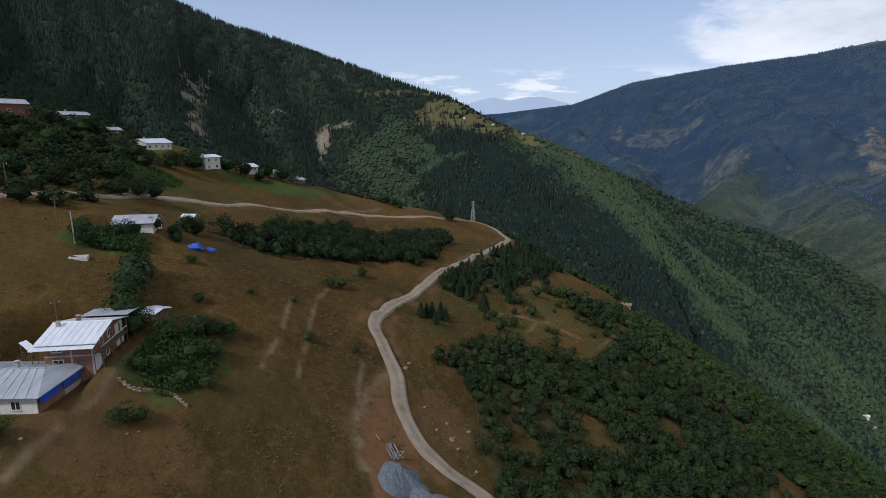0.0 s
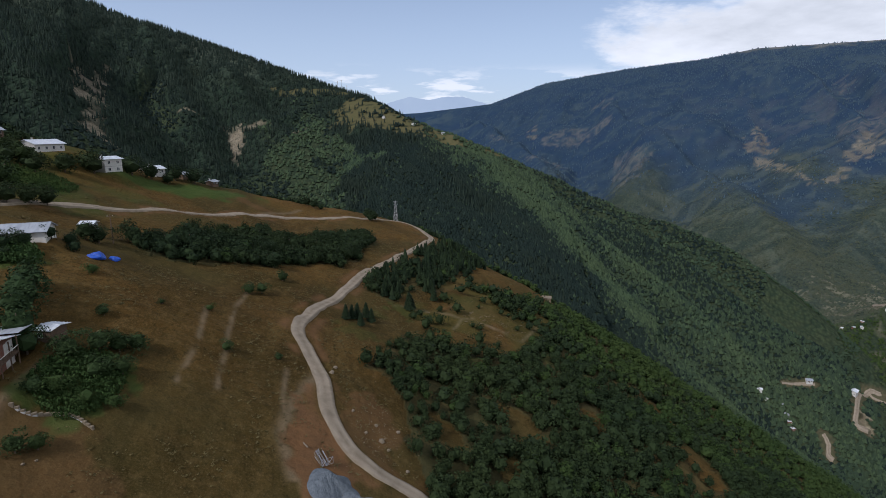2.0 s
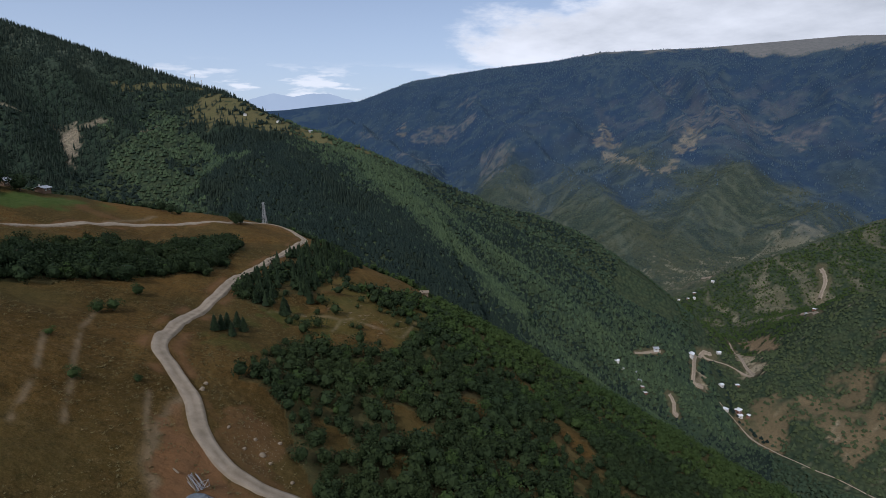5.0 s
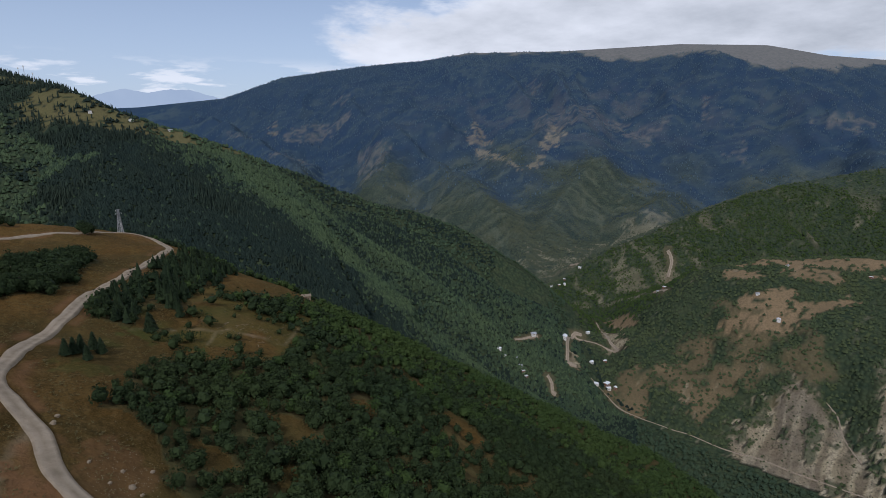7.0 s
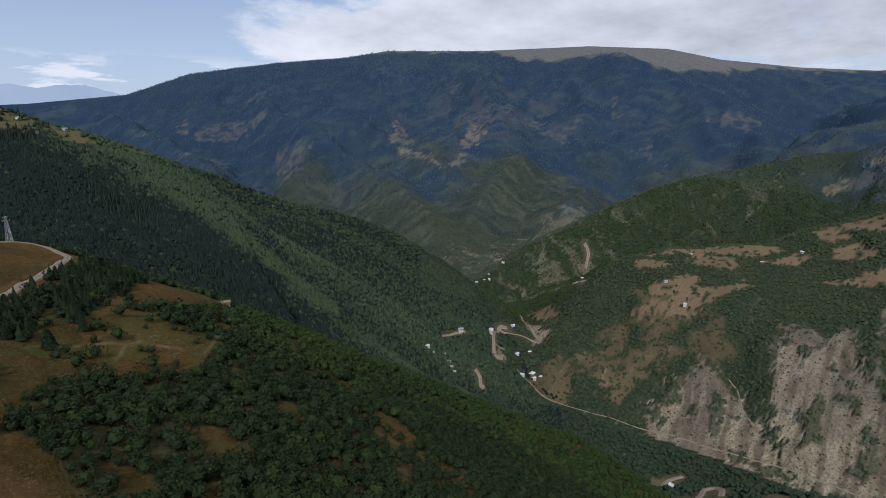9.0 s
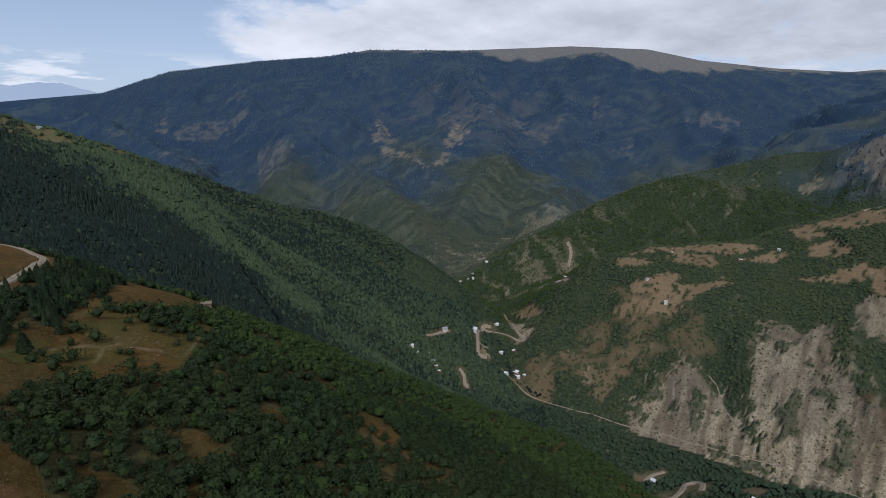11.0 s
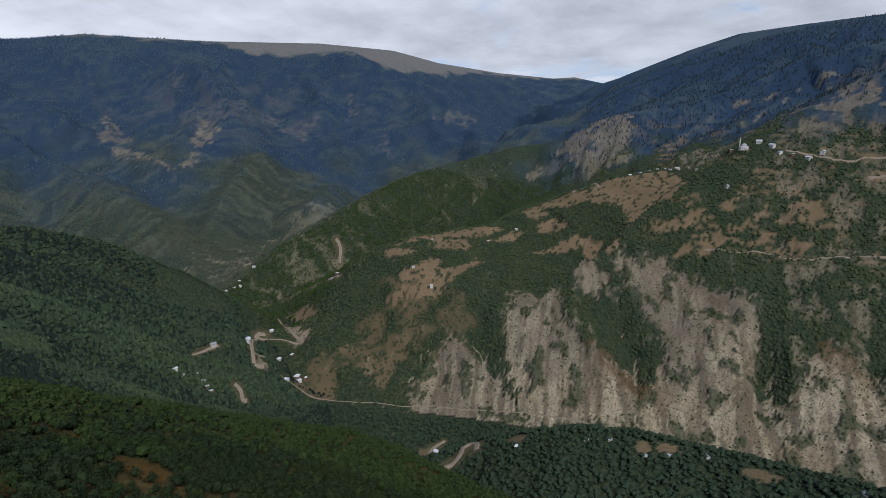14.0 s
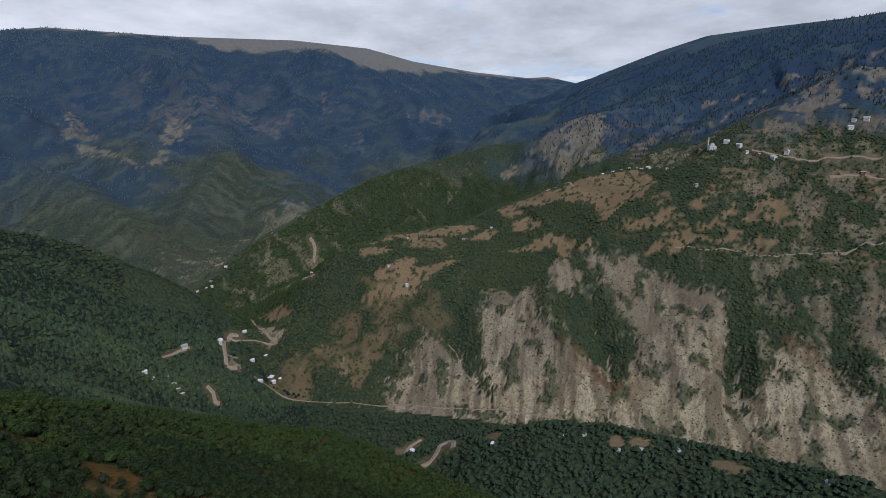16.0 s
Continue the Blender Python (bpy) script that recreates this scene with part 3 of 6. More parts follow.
# Roads of the valley and the shelf: plan points and width.
VALLEY_ROADS = [([(832, 267), (826, 249), (800, 231), (775, 200)], 2.2), ([(758, 644), (741, 650), (705, 628), (675, 604), (654, 584), (642, 571), (652, 562)], 7), ([(741, 650), (752, 628), (766, 602), (770, 568)], 4), ([(771, 569), (796, 611), (830, 650), (857, 690)], 6),
                ([(594, 570), (593, 559), (587, 551), (589, 544)], 6), ([(581, 636), (604, 634), (626, 627)], 4),
                ([(664, 540), (668, 480), (676, 420), (690, 380), (700, 335), (714, 290), (722, 250), (735, 200), (745, 160), (752, 110), (760, 50)], 1.5), ([(1100, 960), (1110, 990), (1125, 1010)], 9),
                ([(1180, 745), (1222, 765), (1240, 790)], 9), ([(940, 595), (955, 610), (972, 640)], 9), ([(1078, -100), (1080, -160), (1091, -195), (1085, -257), (1099, -322), (1122, -428), (1130, -520)], 2.4),
                ([(1260, -385), (1259, -467), (1240, -540)], 5), ([(1309, -252), (1290, -340), (1305, -414), (1300, -480)], 4), ([(1421, 190), (1460, 175), (1490, 150), (1440, 120)], 6),
                ([(533, 205), (545, 196), (561, 192), (580, 196), (590, 186), (575, 176), (560, 172)], 8), ([(596, 250), (612, 252), (640, 244)], 6)]

# Plan outlines of what covers the eastern mountainside.
SCREE = [
    [(654, 305), (728, 338), (785, 316), (814, 317), (832, 297), (832, 267), (795, 225), (765, 178), (731, 152), (704, 180)],
    [(823, 203), (945, 231), (972, 221), (933, 140), (885, 121), (859, 88), (857, 31), (871, -6), (836, -33), (783, -44), (769, 29), (731, 143), (767, 170)],
    [(1022, 56), (1035, 31), (1052, -39), (1024, -89), (999, -136), (1014, -183), (967, -186), (886, -177), (873, -201), (790, -178), (770, -44), (821, -17), (881, -39), (914, -55), (938, -17), (992, 36)]]
LOWER_SCREE = [
    [(873, -201), (892, -231), (941, -268), (972, -325), (920, -343), (885, -382), (780, -420), (785, -250), (790, -178)],
    [(967, 116), (1000, 125), (1020, 100), (1000, 78), (984, 50), (966, 63), (936, 100)],
    [(985, -380), (1030, -390), (1040, -470), (960, -470), (900, -420)]]
BROWN_SLOPE = [(637, 508), (700, 532), (747, 506), (801, 470), (841, 444), (814, 376), (775, 370), (711, 380), (733, 432), (721, 468), (668, 438)]
CRAGS = [
    [(1918, 330), (1952, 240), (2050, 150), (1980, 94), (1791, 43), (1722, 88), (1747, 190), (1812, 237)],
    [(1685, -53), (1740, -140), (1790, -230), (1700, -262), (1560, -190), (1620, -90)],
    [(1408, -327), (1535, -384), (1526, -423), (1498, -450), (1443, -418), (1403, -347)],
    [(1540, -480), (1640, -560), (1560, -640), (1493, -540)],
    [(1776, 405), (1867, 387), (1842, 337), (1809, 345)]]
RIM_FIELDS = [
    [(985, 508), (1110, 462), (1250, 345), (1240, 315), (1134, 365), (1100, 420), (1064, 455)],
    [(1075, 450), (1115, 372), (1081, 348), (1048, 375), (1028, 425)],
    [(962, 504), (1016, 465), (973, 433), (949, 484)],
    [(907, 452), (939, 418), (985, 401), (988, 384), (937, 376), (901, 414)],
    [(850, 458), (874, 436), (901, 402), (968, 358), (1052, 326), (1034, 314), (947, 339), (890, 352), (870, 388), (863, 432)],
    [(1143, 341), (1232, 298), (1226, 269), (1158, 293)]]
CREST_FIELDS = [
    [(1320, 300), (1360, 273), (1332, 237), (1289, 249)],
    [(1345, 262), (1372, 266), (1438, 165), (1496, 72), (1545, -20), (1480, -70), (1214, -60), (1170, -44), (1140, 8), (1333, 62), (1359, 144), (1344, 197)],
    [(1260, 257), (1308, 218), (1278, 173), (1247, 180), (1231, 230)],
    [(1133, 235), (1230, 151), (1193, 85), (1041, 48), (1029, 62), (1190, 133), (1139, 211)],
    [(1097, 5), (1123, -56), (1160, -108), (1114, -77), (1095, -26)],
    [(909, 709), (893, 639), (863, 592), (850, 597), (863, 647)]]
UPPER_FIELDS = [
    [(1152, -219), (1186, -250), (1216, -298), (1187, -299), (1163, -297), (1148, -256)],
    [(1165, -129), (1183, -149), (1161, -154), (1150, -137)],
    [(1127, -123), (1150, -179), (1138, -189), (1118, -138)],
    [(1160, -179), (1183, -211), (1166, -215), (1153, -189)],
    [(1099, -181), (1140, -208), (1130, -222), (1103, -205)],
    [(1096, -210), (1123, -244), (1116, -276), (1095, -260)]]
STRIP_FIELDS = [
    [(1058, -49), (1090, -78), (1076, -118), (1062, -98)],
    [(1204, -242), (1241, -266), (1233, -281), (1200, -251)],
    [(1263, -386), (1273, -470), (1255, -466), (1250, -393)],
    [(1087, -93), (1115, -113), (1103, -138), (1075, -122)]]
# Torn gullies and clearings of the far mountain.
FAR_SCARS = [
    [(1672, 2245), (1697, 2164), (1543, 1757), (1525, 1632), (1484, 1639), (1528, 1852)],
    [(1962, 1897), (1785, 1796), (1559, 1651), (1576, 1635), (1731, 1706), (1894, 1757)],
    [(1745, 2294), (1790, 2256), (1701, 2059), (1674, 2090)],
    [(898, 2984), (990, 3121), (952, 2965)]]
FAR_MEADOWS = [
    [(1924, 2018), (2101, 1953), (2353, 1825), (2261, 1717), (2088, 1825), (1832, 1769), (1803, 1814)],
    [(2639, 1584), (2672, 1572), (2507, 1437), (2549, 1494)],
    [(2626, 1063), (2735, 937), (2734, 839), (2622, 890), (2573, 1014)],
    [(937, 2898), (1186, 2959), (1322, 2832), (1286, 2762), (1049, 2779), (940, 2793)],
    [(696, 3054), (835, 3091), (772, 2914), (707, 3006)],
    [(2292, 2453), (2312, 2425), (2129, 2223)]]
FAR_CLEARINGS = [
    [(2215, 1715), (2352, 1680), (2370, 1557), (2192, 1561)],
    [(2324, 1257), (2399, 1214), (2256, 1083), (2272, 1170)],
    [(779, 2537), (993, 2641), (925, 2478), (776, 2465)],
    [(1151, 2378), (1215, 2178), (1092, 2061), (994, 2050)],
    [(1345, 3164), (1433, 3055), (1336, 2929)]]
WEST_SCARS = [
    [(-482, 1046), (-447, 1004), (-476, 1163), (-390, 927), (-348, 809), (-316, 763), (-365, 760), (-371, 836), (-401, 853)],
    [(-253, 1071), (-226, 1069), (-212, 1033), (-208, 943), (-231, 1009)]]


def any_of(x, y, outlines):
    """1 inside any of the closed plan outlines."""
    hit = np.zeros(np.shape(x))
    for outline in outlines:
        hit = np.maximum(hit, within(x, y, outline))
    return hit


def cover(x, y, z, slope):
    """What grows: dry grass, rock, soil, crops, alpine heath, high conifers, pale pasture and trees, each 0 to 1; also
    masks for painted haze, gully shade and sunlight.
    """
    r = np.hypot(x, y)
    wig_x, wig_y = x + 5 * fbm(x / 16, y / 16, 3), y + 5 * fbm(x / 16 + 7, y / 16, 3)
    near = step(30, 0, inside_near(x, y)) * (r < 600)
    open_land = within(wig_x, wig_y, OPEN_LAND) * near
    hedge = within(wig_x, wig_y, HEDGE)
    spruce = within(wig_x, wig_y, CONIFERS)
    thicket = np.maximum.reduce([patch(x, y, 64, 208, 20, 11, 20), 0.7 * patch(x, y, 84, 226, 10, 8), 0.10 * patch(x, y, 52, 190, 40, 38, 0, 0.6), 0.5 * patch(x, y, 16, 168, 7, 5)])
    gaps = np.maximum.reduce([patch(x, y, 37, 118, 5, 10, 20), patch(x, y, 99, 166, 4, 12, 25), patch(x, y, 17, 107, 3, 8, 20), patch(x, y, 88, 238, 9, 6), patch(x, y, 30, 100, 3, 6), patch(x, y, 95, 128, 5, 12, -12), patch(x, y, 62, 131, 3, 6, 10)])
    dry = np.maximum.reduce([open_land * (1 - 0.4 * hedge - 0.3 * spruce), gaps * near, 0.6 * near])
    trees = np.where(near > 0.5, np.maximum.reduce([1 - open_land - gaps, thicket, 0.6 * spruce, 0.7 * hedge]), 1.0)
    garden = near * patch(x, y, -138, 190, 50, 68, -15, 0.5) * (1 - patch(x, y, -170, 232, 14, 10))
    soil = near * np.maximum.reduce([patch(x, y, -8.5, 84, 5, 15, 14), 0.25 * patch(x, y, 38, 186, 14, 5, 25), 0.35 * patch(x, y, 34, 212, 4, 14, -25), 0.5 * patch(x, y, 0, 99, 5, 10),
                                     0.35 * patch(x, y, -46, 68, 12, 8), 0.6 * patch(x, y, -168, 228, 12, 8), 0.45 * patch(x, y, -58, 278, 16, 4, -30)])
    soil = np.maximum(soil, 0.8 * near * np.exp(-((along(x, y, ROAD_LINE)[0] - 3.2) / 1.3) ** 2) * step(-0.2, 0.3, fbm(x / 9, y / 9, 2)))
    worn = np.zeros(np.shape(x))
    close = (near > 0.5) & (r < 320)
    for plan, width in TRACKS:
        d = along(x[close], y[close], [(px, py, 0) for px, py in plan])[0]
        worn[close] = np.maximum(worn[close], np.exp(-(d / (0.3 + 0.34 * width)) ** 2) * step(-0.8, -0.1, fbm(x[close] / 5, y[close] / 5, 3)))
    crop = near * np.maximum.reduce([patch(x, y, -84, 264, 34, 9, 42), patch(x, y, -108, 196, 12, 16, 20), 0.8 * patch(x, y, -44, 84, 6, 9, -10), patch(x, y, -73, 116, 9, 5, 20),
                                     0.5 * patch(x, y, 15, 172, 8, 6, 0, 0.7), 0.3 * patch(x, y, 52, 192, 34, 30, 0, 0.9), 0.3 * patch(x, y, -3, 140, 6, 4, 0, 0.7),
                                     garden * (0.45 + 0.35 * fbm(x / 14, y / 14, 3))]) * 0.8

    river, level, reach, bank = along(x, y, RIVER)
    far = 1 - near
    east = far * (bank > 0) * (x > 600) * (y < 900) * (x < 2100)
    grain = fbm(x / 60, y / 60, 4)
    bearing = np.arctan2(x, y)
    drawn = fbm(x / 150, y / 150, 5, 0.6)
    streak = fbm(reach / 11 + 0.5 * grain, river / 170, 4, 0.6)
    torn = step(-0.25, 0.15, fbm(x / 26, y / 26, 4))
    ex, ey = x + 9 * fbm(x / 22, y / 22, 4, 0.65), y + 9 * fbm(x / 22 + 5, y / 22 + 8, 4, 0.65)
    fx, fy = x + 30 * fbm(x / 70, y / 70, 4, 0.65), y + 30 * fbm(x / 70 + 5, y / 70 + 8, 4, 0.65)
    # walls and scree over the river, with thickets on them
    cliff = 0
    for reach_of in (6, 20, 40):
        wx, wy = x + reach_of * fbm(x / 30 + reach_of, y / 30, 4, 0.65), y + reach_of * fbm(x / 30, y / 30 + reach_of, 4, 0.65)
        cliff = cliff + any_of(wx, wy, SCREE + LOWER_SCREE) / 3
    cliff = east * step(0.15, 0.75, cliff + 0.3 * streak + 0.15 * fbm(x / 12, y / 12, 2))
    thicket_east = step(0.28, 0.42, fbm(x / 34 + 2, y / 34, 3) + 0.2 * streak)
    cliff = cliff * (1 - 0.85 * thicket_east)
    cliff = np.maximum(cliff, 0.5 * east * (y < -230) * step(0.50, 0.62, slope + 0.15 * grain) * step(1380, 1460, reach) * step(0.1, 0.35, fbm(x / 45, y / 45 + 7, 4, 0.6)))
    crags = far * any_of(fx, fy, CRAGS) * step(-0.5, 0.0, fbm((x + y) / 46, (x - y) / 130, 4, 0.6) + 0.1)
    scar = np.maximum.reduce([any_of(ex, ey, WEST_SCARS) * (0.3 + 0.7 * torn), 0.45 * any_of(fx, fy, FAR_SCARS) * step(-0.5, 0.1, fbm(x / 40, y / 40, 4)),
                              0.6 * patch(x, y, -200, 1050, 150, 5, 6) * step(-0.1, 0.3, fbm(x / 40, y / 40, 2)), 0.5 * patch(x, y, -340, 800, 8, 60, 30) * torn, crags * 0.5])
    bare = any_of(fx, fy, FAR_MEADOWS + FAR_CLEARINGS) * step(-0.3, 0.2, fbm(x / 45, y / 45 + z / 30, 4, 0.65))
    crag = east * step(0.62, 0.9, slope) * step(0.05, 0.35, grain) * (x > 1250)
    rock = np.maximum.reduce([cliff, scar * far, crag * 0.2 * (y < 350)])
    # cleared banks beside the roads
    verge = np.zeros(np.shape(x))
    part_of = (r > 450) & (r < 1700) & (x > 400)
    px, py = x[part_of], y[part_of]
    gap = np.full(px.shape, 1e9)
    for plan, width in [road for road in VALLEY_ROADS if road[1] > 3]:
        gap = np.minimum(gap, (along(px, py, [(qx, qy, 0) for qx, qy in plan])[0] - width / 2) * 7 / width)
    verge[part_of] = step(9, 3, gap + 3 * fbm(px / 14, py / 14, 2))
    fields = any_of(ex, ey, RIM_FIELDS + CREST_FIELDS + UPPER_FIELDS + STRIP_FIELDS)
    benches = step(0.50, 0.62, np.abs((z / 13 + 0.7 * fbm(x / 80, y / 80, 2)) % 1 - 0.5) * 2) * step(0.0, 0.2, fbm(x / 75 + 3, y / 75, 3))
    fields = np.maximum(fields, 0.85 * east * benches * step(1060, 1100, x) * step(60, -40, y) * step(-520, -460, y) * step(520, 440, z))
    hedges = np.maximum(creased(x / 46, y / 46, 1), creased(x / 70 + 5.5, y / 38 + 2.2, 1))
    fields = fields * far * step(0.985, 0.965, hedges)
    bared = far * np.maximum(within(ex, ey, [(872, 695), (832, 638), (798, 572), (774, 556), (771, 569), (815, 640)]), within(ex, ey, [(642, 575), (660, 590), (668, 566), (650, 556)]))
    soil = np.maximum.reduce([soil, 0.6 * far * patch(x, y, 840, 2, 17, 26, 0, 0.6), 0.4 * far * patch(x, y, 845, 28, 13, 50, -12, 0.6), 0.4 * far * patch(x, y, 945, -300, 16, 40, -14, 0.6)])
    soil = np.maximum(soil, east * cliff * 0.15 * step(0.15, 0.5, fbm(x / 75 + 9, y / 75, 3)))
    upland = np.maximum.reduce([patch(x, y, 10, 1085, 64, 60, -20), patch(x, y, 70, 1050, 50, 34, -25), patch(x, y, -60, 1205, 120, 16, -12), patch(x, y, 150, 1030, 46, 10, -8), patch(x, y, 140, 1008, 55, 18, -14), patch(x, y, 248, 1008, 28, 10, -5), patch(x, y, 40, 1062, 75, 40, -25), patch(x, y, 560, 968, 26, 8)])
    upland = upland * far * step(0.2, 0.34, np.abs((z / 8 + 0.6 * fbm(x / 30, y / 30, 2)) % 1 - 0.5) * 2)
    crop = np.maximum(crop, 0.4 * upland)
    scrub = east * np.maximum(within(ex, ey, BROWN_SLOPE), 0.7 * patch(x, y, 850, 380, 60, 90, 0, 0.6)) * step(-0.7, 0.1, fbm(x / 40 + 5, y / 40, 3)) * 0.9
    dry = np.maximum.reduce([dry, upland * 0.5, 0.25 * scrub])
    lawn = np.maximum.reduce([patch(x, y, 578, 186, 16, 9), patch(x, y, 545, -15, 12, 8), patch(x, y, 552, -40, 9, 12), patch(x, y, 560, 120, 10, 14), patch(x, y, 600, 250, 14, 16), patch(x, y, 530, -120, 10, 18)]) * far * (bank <= 0)
    lit_stubble = np.maximum.reduce([fields, 0.9 * worn, 0.75 * upland, 0.8 * lawn, 0.35 * verge, 0.7 * scrub, 0.6 * bared])
    # ground beyond the middle spur that takes the haze-paled greens
    hazed = far * step(1200, 1500, r + 120 * fbm(x / 200, y / 200, 2)) * (y > 250) * (along(x, y, MID_SPUR)[3] < 0)
    _, _, crest_run, _ = along(x, y, FAR_RANGE)
    tree_line = np.interp(crest_run, [2900, 3018, 3343, 3915, 4087, 4327, 4592, 4680, 4856, 5008, 5102, 5759, 6276], [985, 962, 968, 968, 888, 895, 900, 800, 780, 820, 800, 850, 820])
    alpine = far * (r > 2500) * step(2800, 3000, crest_run) * step(-14, 14, z - tree_line + 26 * fbm(x / 110, y / 110, 4, 0.6)) * (y > 300)
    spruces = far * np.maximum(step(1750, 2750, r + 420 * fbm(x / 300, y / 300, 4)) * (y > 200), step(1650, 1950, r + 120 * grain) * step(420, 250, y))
    # dark fir cover drawn in over the eastern heights to imitate cloud shade
    spruces = np.maximum(spruces, east * (x > 1300) * step(440, 540, z + 40 * grain) * 0.9)
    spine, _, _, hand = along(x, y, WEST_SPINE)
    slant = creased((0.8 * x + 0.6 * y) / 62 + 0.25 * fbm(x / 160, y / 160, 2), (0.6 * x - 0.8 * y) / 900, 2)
    # sunlit side of the spine, with darker runnels, painted through leaf colour
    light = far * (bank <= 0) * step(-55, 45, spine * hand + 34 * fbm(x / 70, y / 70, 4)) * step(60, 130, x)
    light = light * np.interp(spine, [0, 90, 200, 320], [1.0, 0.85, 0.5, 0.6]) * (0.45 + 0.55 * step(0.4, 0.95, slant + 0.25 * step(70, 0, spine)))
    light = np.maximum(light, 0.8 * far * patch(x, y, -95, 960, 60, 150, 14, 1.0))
    # dark conifer floor, also standing in for cloud shade outside the sunlit woods
    needle = far * (bank <= 0) * (r < 1750) * step(-0.2, 0.1, fbm(x / 160, y / 160, 3) + (z - 420) / 420 - 0.0009 * (x + 100)) * (1 - light)
    # downhill streaks that imitate relief shading by colour
    gully_shading = np.clip(0.5 + 0.9 * fbm(crest_run / 110 + 0.6 * fbm(x / 260, y / 260, 4), r / 520, 4, 0.6), 0, 1)
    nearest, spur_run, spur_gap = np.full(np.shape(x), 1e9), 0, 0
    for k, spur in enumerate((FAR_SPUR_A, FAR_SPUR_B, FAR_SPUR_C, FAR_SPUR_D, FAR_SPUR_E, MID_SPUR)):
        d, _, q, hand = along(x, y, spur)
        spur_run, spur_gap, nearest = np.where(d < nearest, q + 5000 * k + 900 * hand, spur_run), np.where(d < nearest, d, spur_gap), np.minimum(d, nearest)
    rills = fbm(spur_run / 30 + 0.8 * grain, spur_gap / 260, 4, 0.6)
    gully_shading = np.where((hazed > 0.3) | (nearest < 320), np.clip(0.5 + 0.9 * rills, 0, 1), gully_shading)
    rock = np.maximum(rock, 0.5 * bared)
    rock = np.maximum(rock, 0.26 * far * step(0.15, 0.5, rills) * step(900, 1000, x) * step(330, 240, nearest) * (along(x, y, MID_SPUR)[0] < 300) * step(380, 250, z) * (y > 500))
    pasture = far * (r > 1500) * step(0.05, 0.30, drawn) * np.exp(-((z - 560) / 140) ** 2) * (y > 350) * np.exp(-((crest_run - 3900) / 700) ** 2) * 0.6
    pasture = np.maximum(pasture, bare * far)
    spruces = spruces * (1 - alpine)
    trees = trees * (1 - np.maximum.reduce([fields * 0.95, rock * 0.64, scar * 0.96 * (x < 0), upland * 0.95, scrub * 0.5, verge, lawn, bared])) * step(6, 14, river)
    trees = trees * np.where(east > 0.5, 0.65 + 0.35 * step(-0.2, 0.15, fbm(x / 80, y / 80, 3)), 1)
    return dict(dry=dry, rock=rock, soil=soil, crop=crop, alpine=alpine, spruces=spruces, pasture=pasture, lit_stubble=lit_stubble, hazed=hazed, gully_shading=gully_shading, needle=needle, light=light, streak=np.clip(0.5 + 0.8 * streak, 0, 1), trees=np.clip(trees, 0, 1), hedge=hedge * near, conifers=spruce * near)


def fill_mesh(name, verts, faces, smooth=False):
    """A mesh from numpy arrays of vertices and of faces with one number of corners."""
    me = bpy.data.meshes.new(name)
    n, k = faces.shape
    me.vertices.add(len(verts))
    me.vertices.foreach_set("co", verts.astype(np.float32).ravel())
    me.loops.add(n * k)
    me.loops.foreach_set("vertex_index", faces.astype(np.int32).ravel())
    me.polygons.add(n)
    me.polygons.foreach_set("loop_start", np.arange(0, n * k, k, dtype=np.int32))
    me.polygons.foreach_set("use_smooth", np.full(n, smooth))
    me.update(calc_edges=True)
    return me


FINE = np.arange(-50, 116, 0.25)
REACH = np.concatenate([np.geomspace(8, 66, 9)[:-1], np.geomspace(66, 450, 205)[:-1], np.geomspace(450, 4950, 390)])
LAND = {}


def make_ground():
    """One sheet of land, finer towards the middle and in the open half of the circle."""
    turn = np.radians(np.concatenate([FINE, np.arange(118, 309, 3.0)]))
    a, r = np.meshgrid(turn, REACH, indexing="ij")
    x, y = r * np.sin(a), r * np.cos(a)
    z = height(x, y)
    n, m = x.shape
    along_r = np.gradient(z, axis=1) / np.gradient(r, axis=1)
    round_r = (np.roll(z, -1, 0) - np.roll(z, 1, 0)) / ((np.roll(a, -1, 0) - np.roll(a, 1, 0)) % (2 * math.pi) * r)
    grown = cover(x, y, z, np.hypot(along_r, round_r))
    LAND["z"] = z[:len(FINE)]
    for key in ("trees", "hedge", "conifers", "hazed", "spruces", "light", "rock"):
        LAND[key] = grown[key][:len(FINE)]
    verts = np.vstack([np.stack([x, y, z], -1).reshape(-1, 3), [[0, 0, float(height(0.0, 0.0))]]])
    i, j = np.meshgrid(np.arange(n), np.arange(m - 1), indexing="ij")
    k = (i + 1) % n
    faces = np.stack([i * m + j, i * m + j + 1, k * m + j + 1, k * m + j], -1).reshape(-1, 4)
    # the small gap in the middle closes with slim quads
    first = np.arange(0, n - n % 2, 2)
    cap = np.stack([np.full(len(first), n * m), first * m, (first + 1) * m, (first + 2) % n * m], -1)
    me = fill_mesh("ground", verts, np.vstack([faces, cap]), True)
    for name, keys in (("cover", ("dry", "rock", "soil", "crop")), ("upland", ("alpine", "spruces", "pasture", "lit_stubble")), ("tone_masks", ("hazed", "gully_shading", "needle", "streak"))):
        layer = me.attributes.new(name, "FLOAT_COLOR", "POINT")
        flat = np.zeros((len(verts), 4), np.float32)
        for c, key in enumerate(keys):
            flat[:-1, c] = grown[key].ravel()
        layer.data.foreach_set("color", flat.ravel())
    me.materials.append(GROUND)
    return tagged(new("ground", me), "mountain land with dry fields, woods and bare scree", "ground", kind="structure")


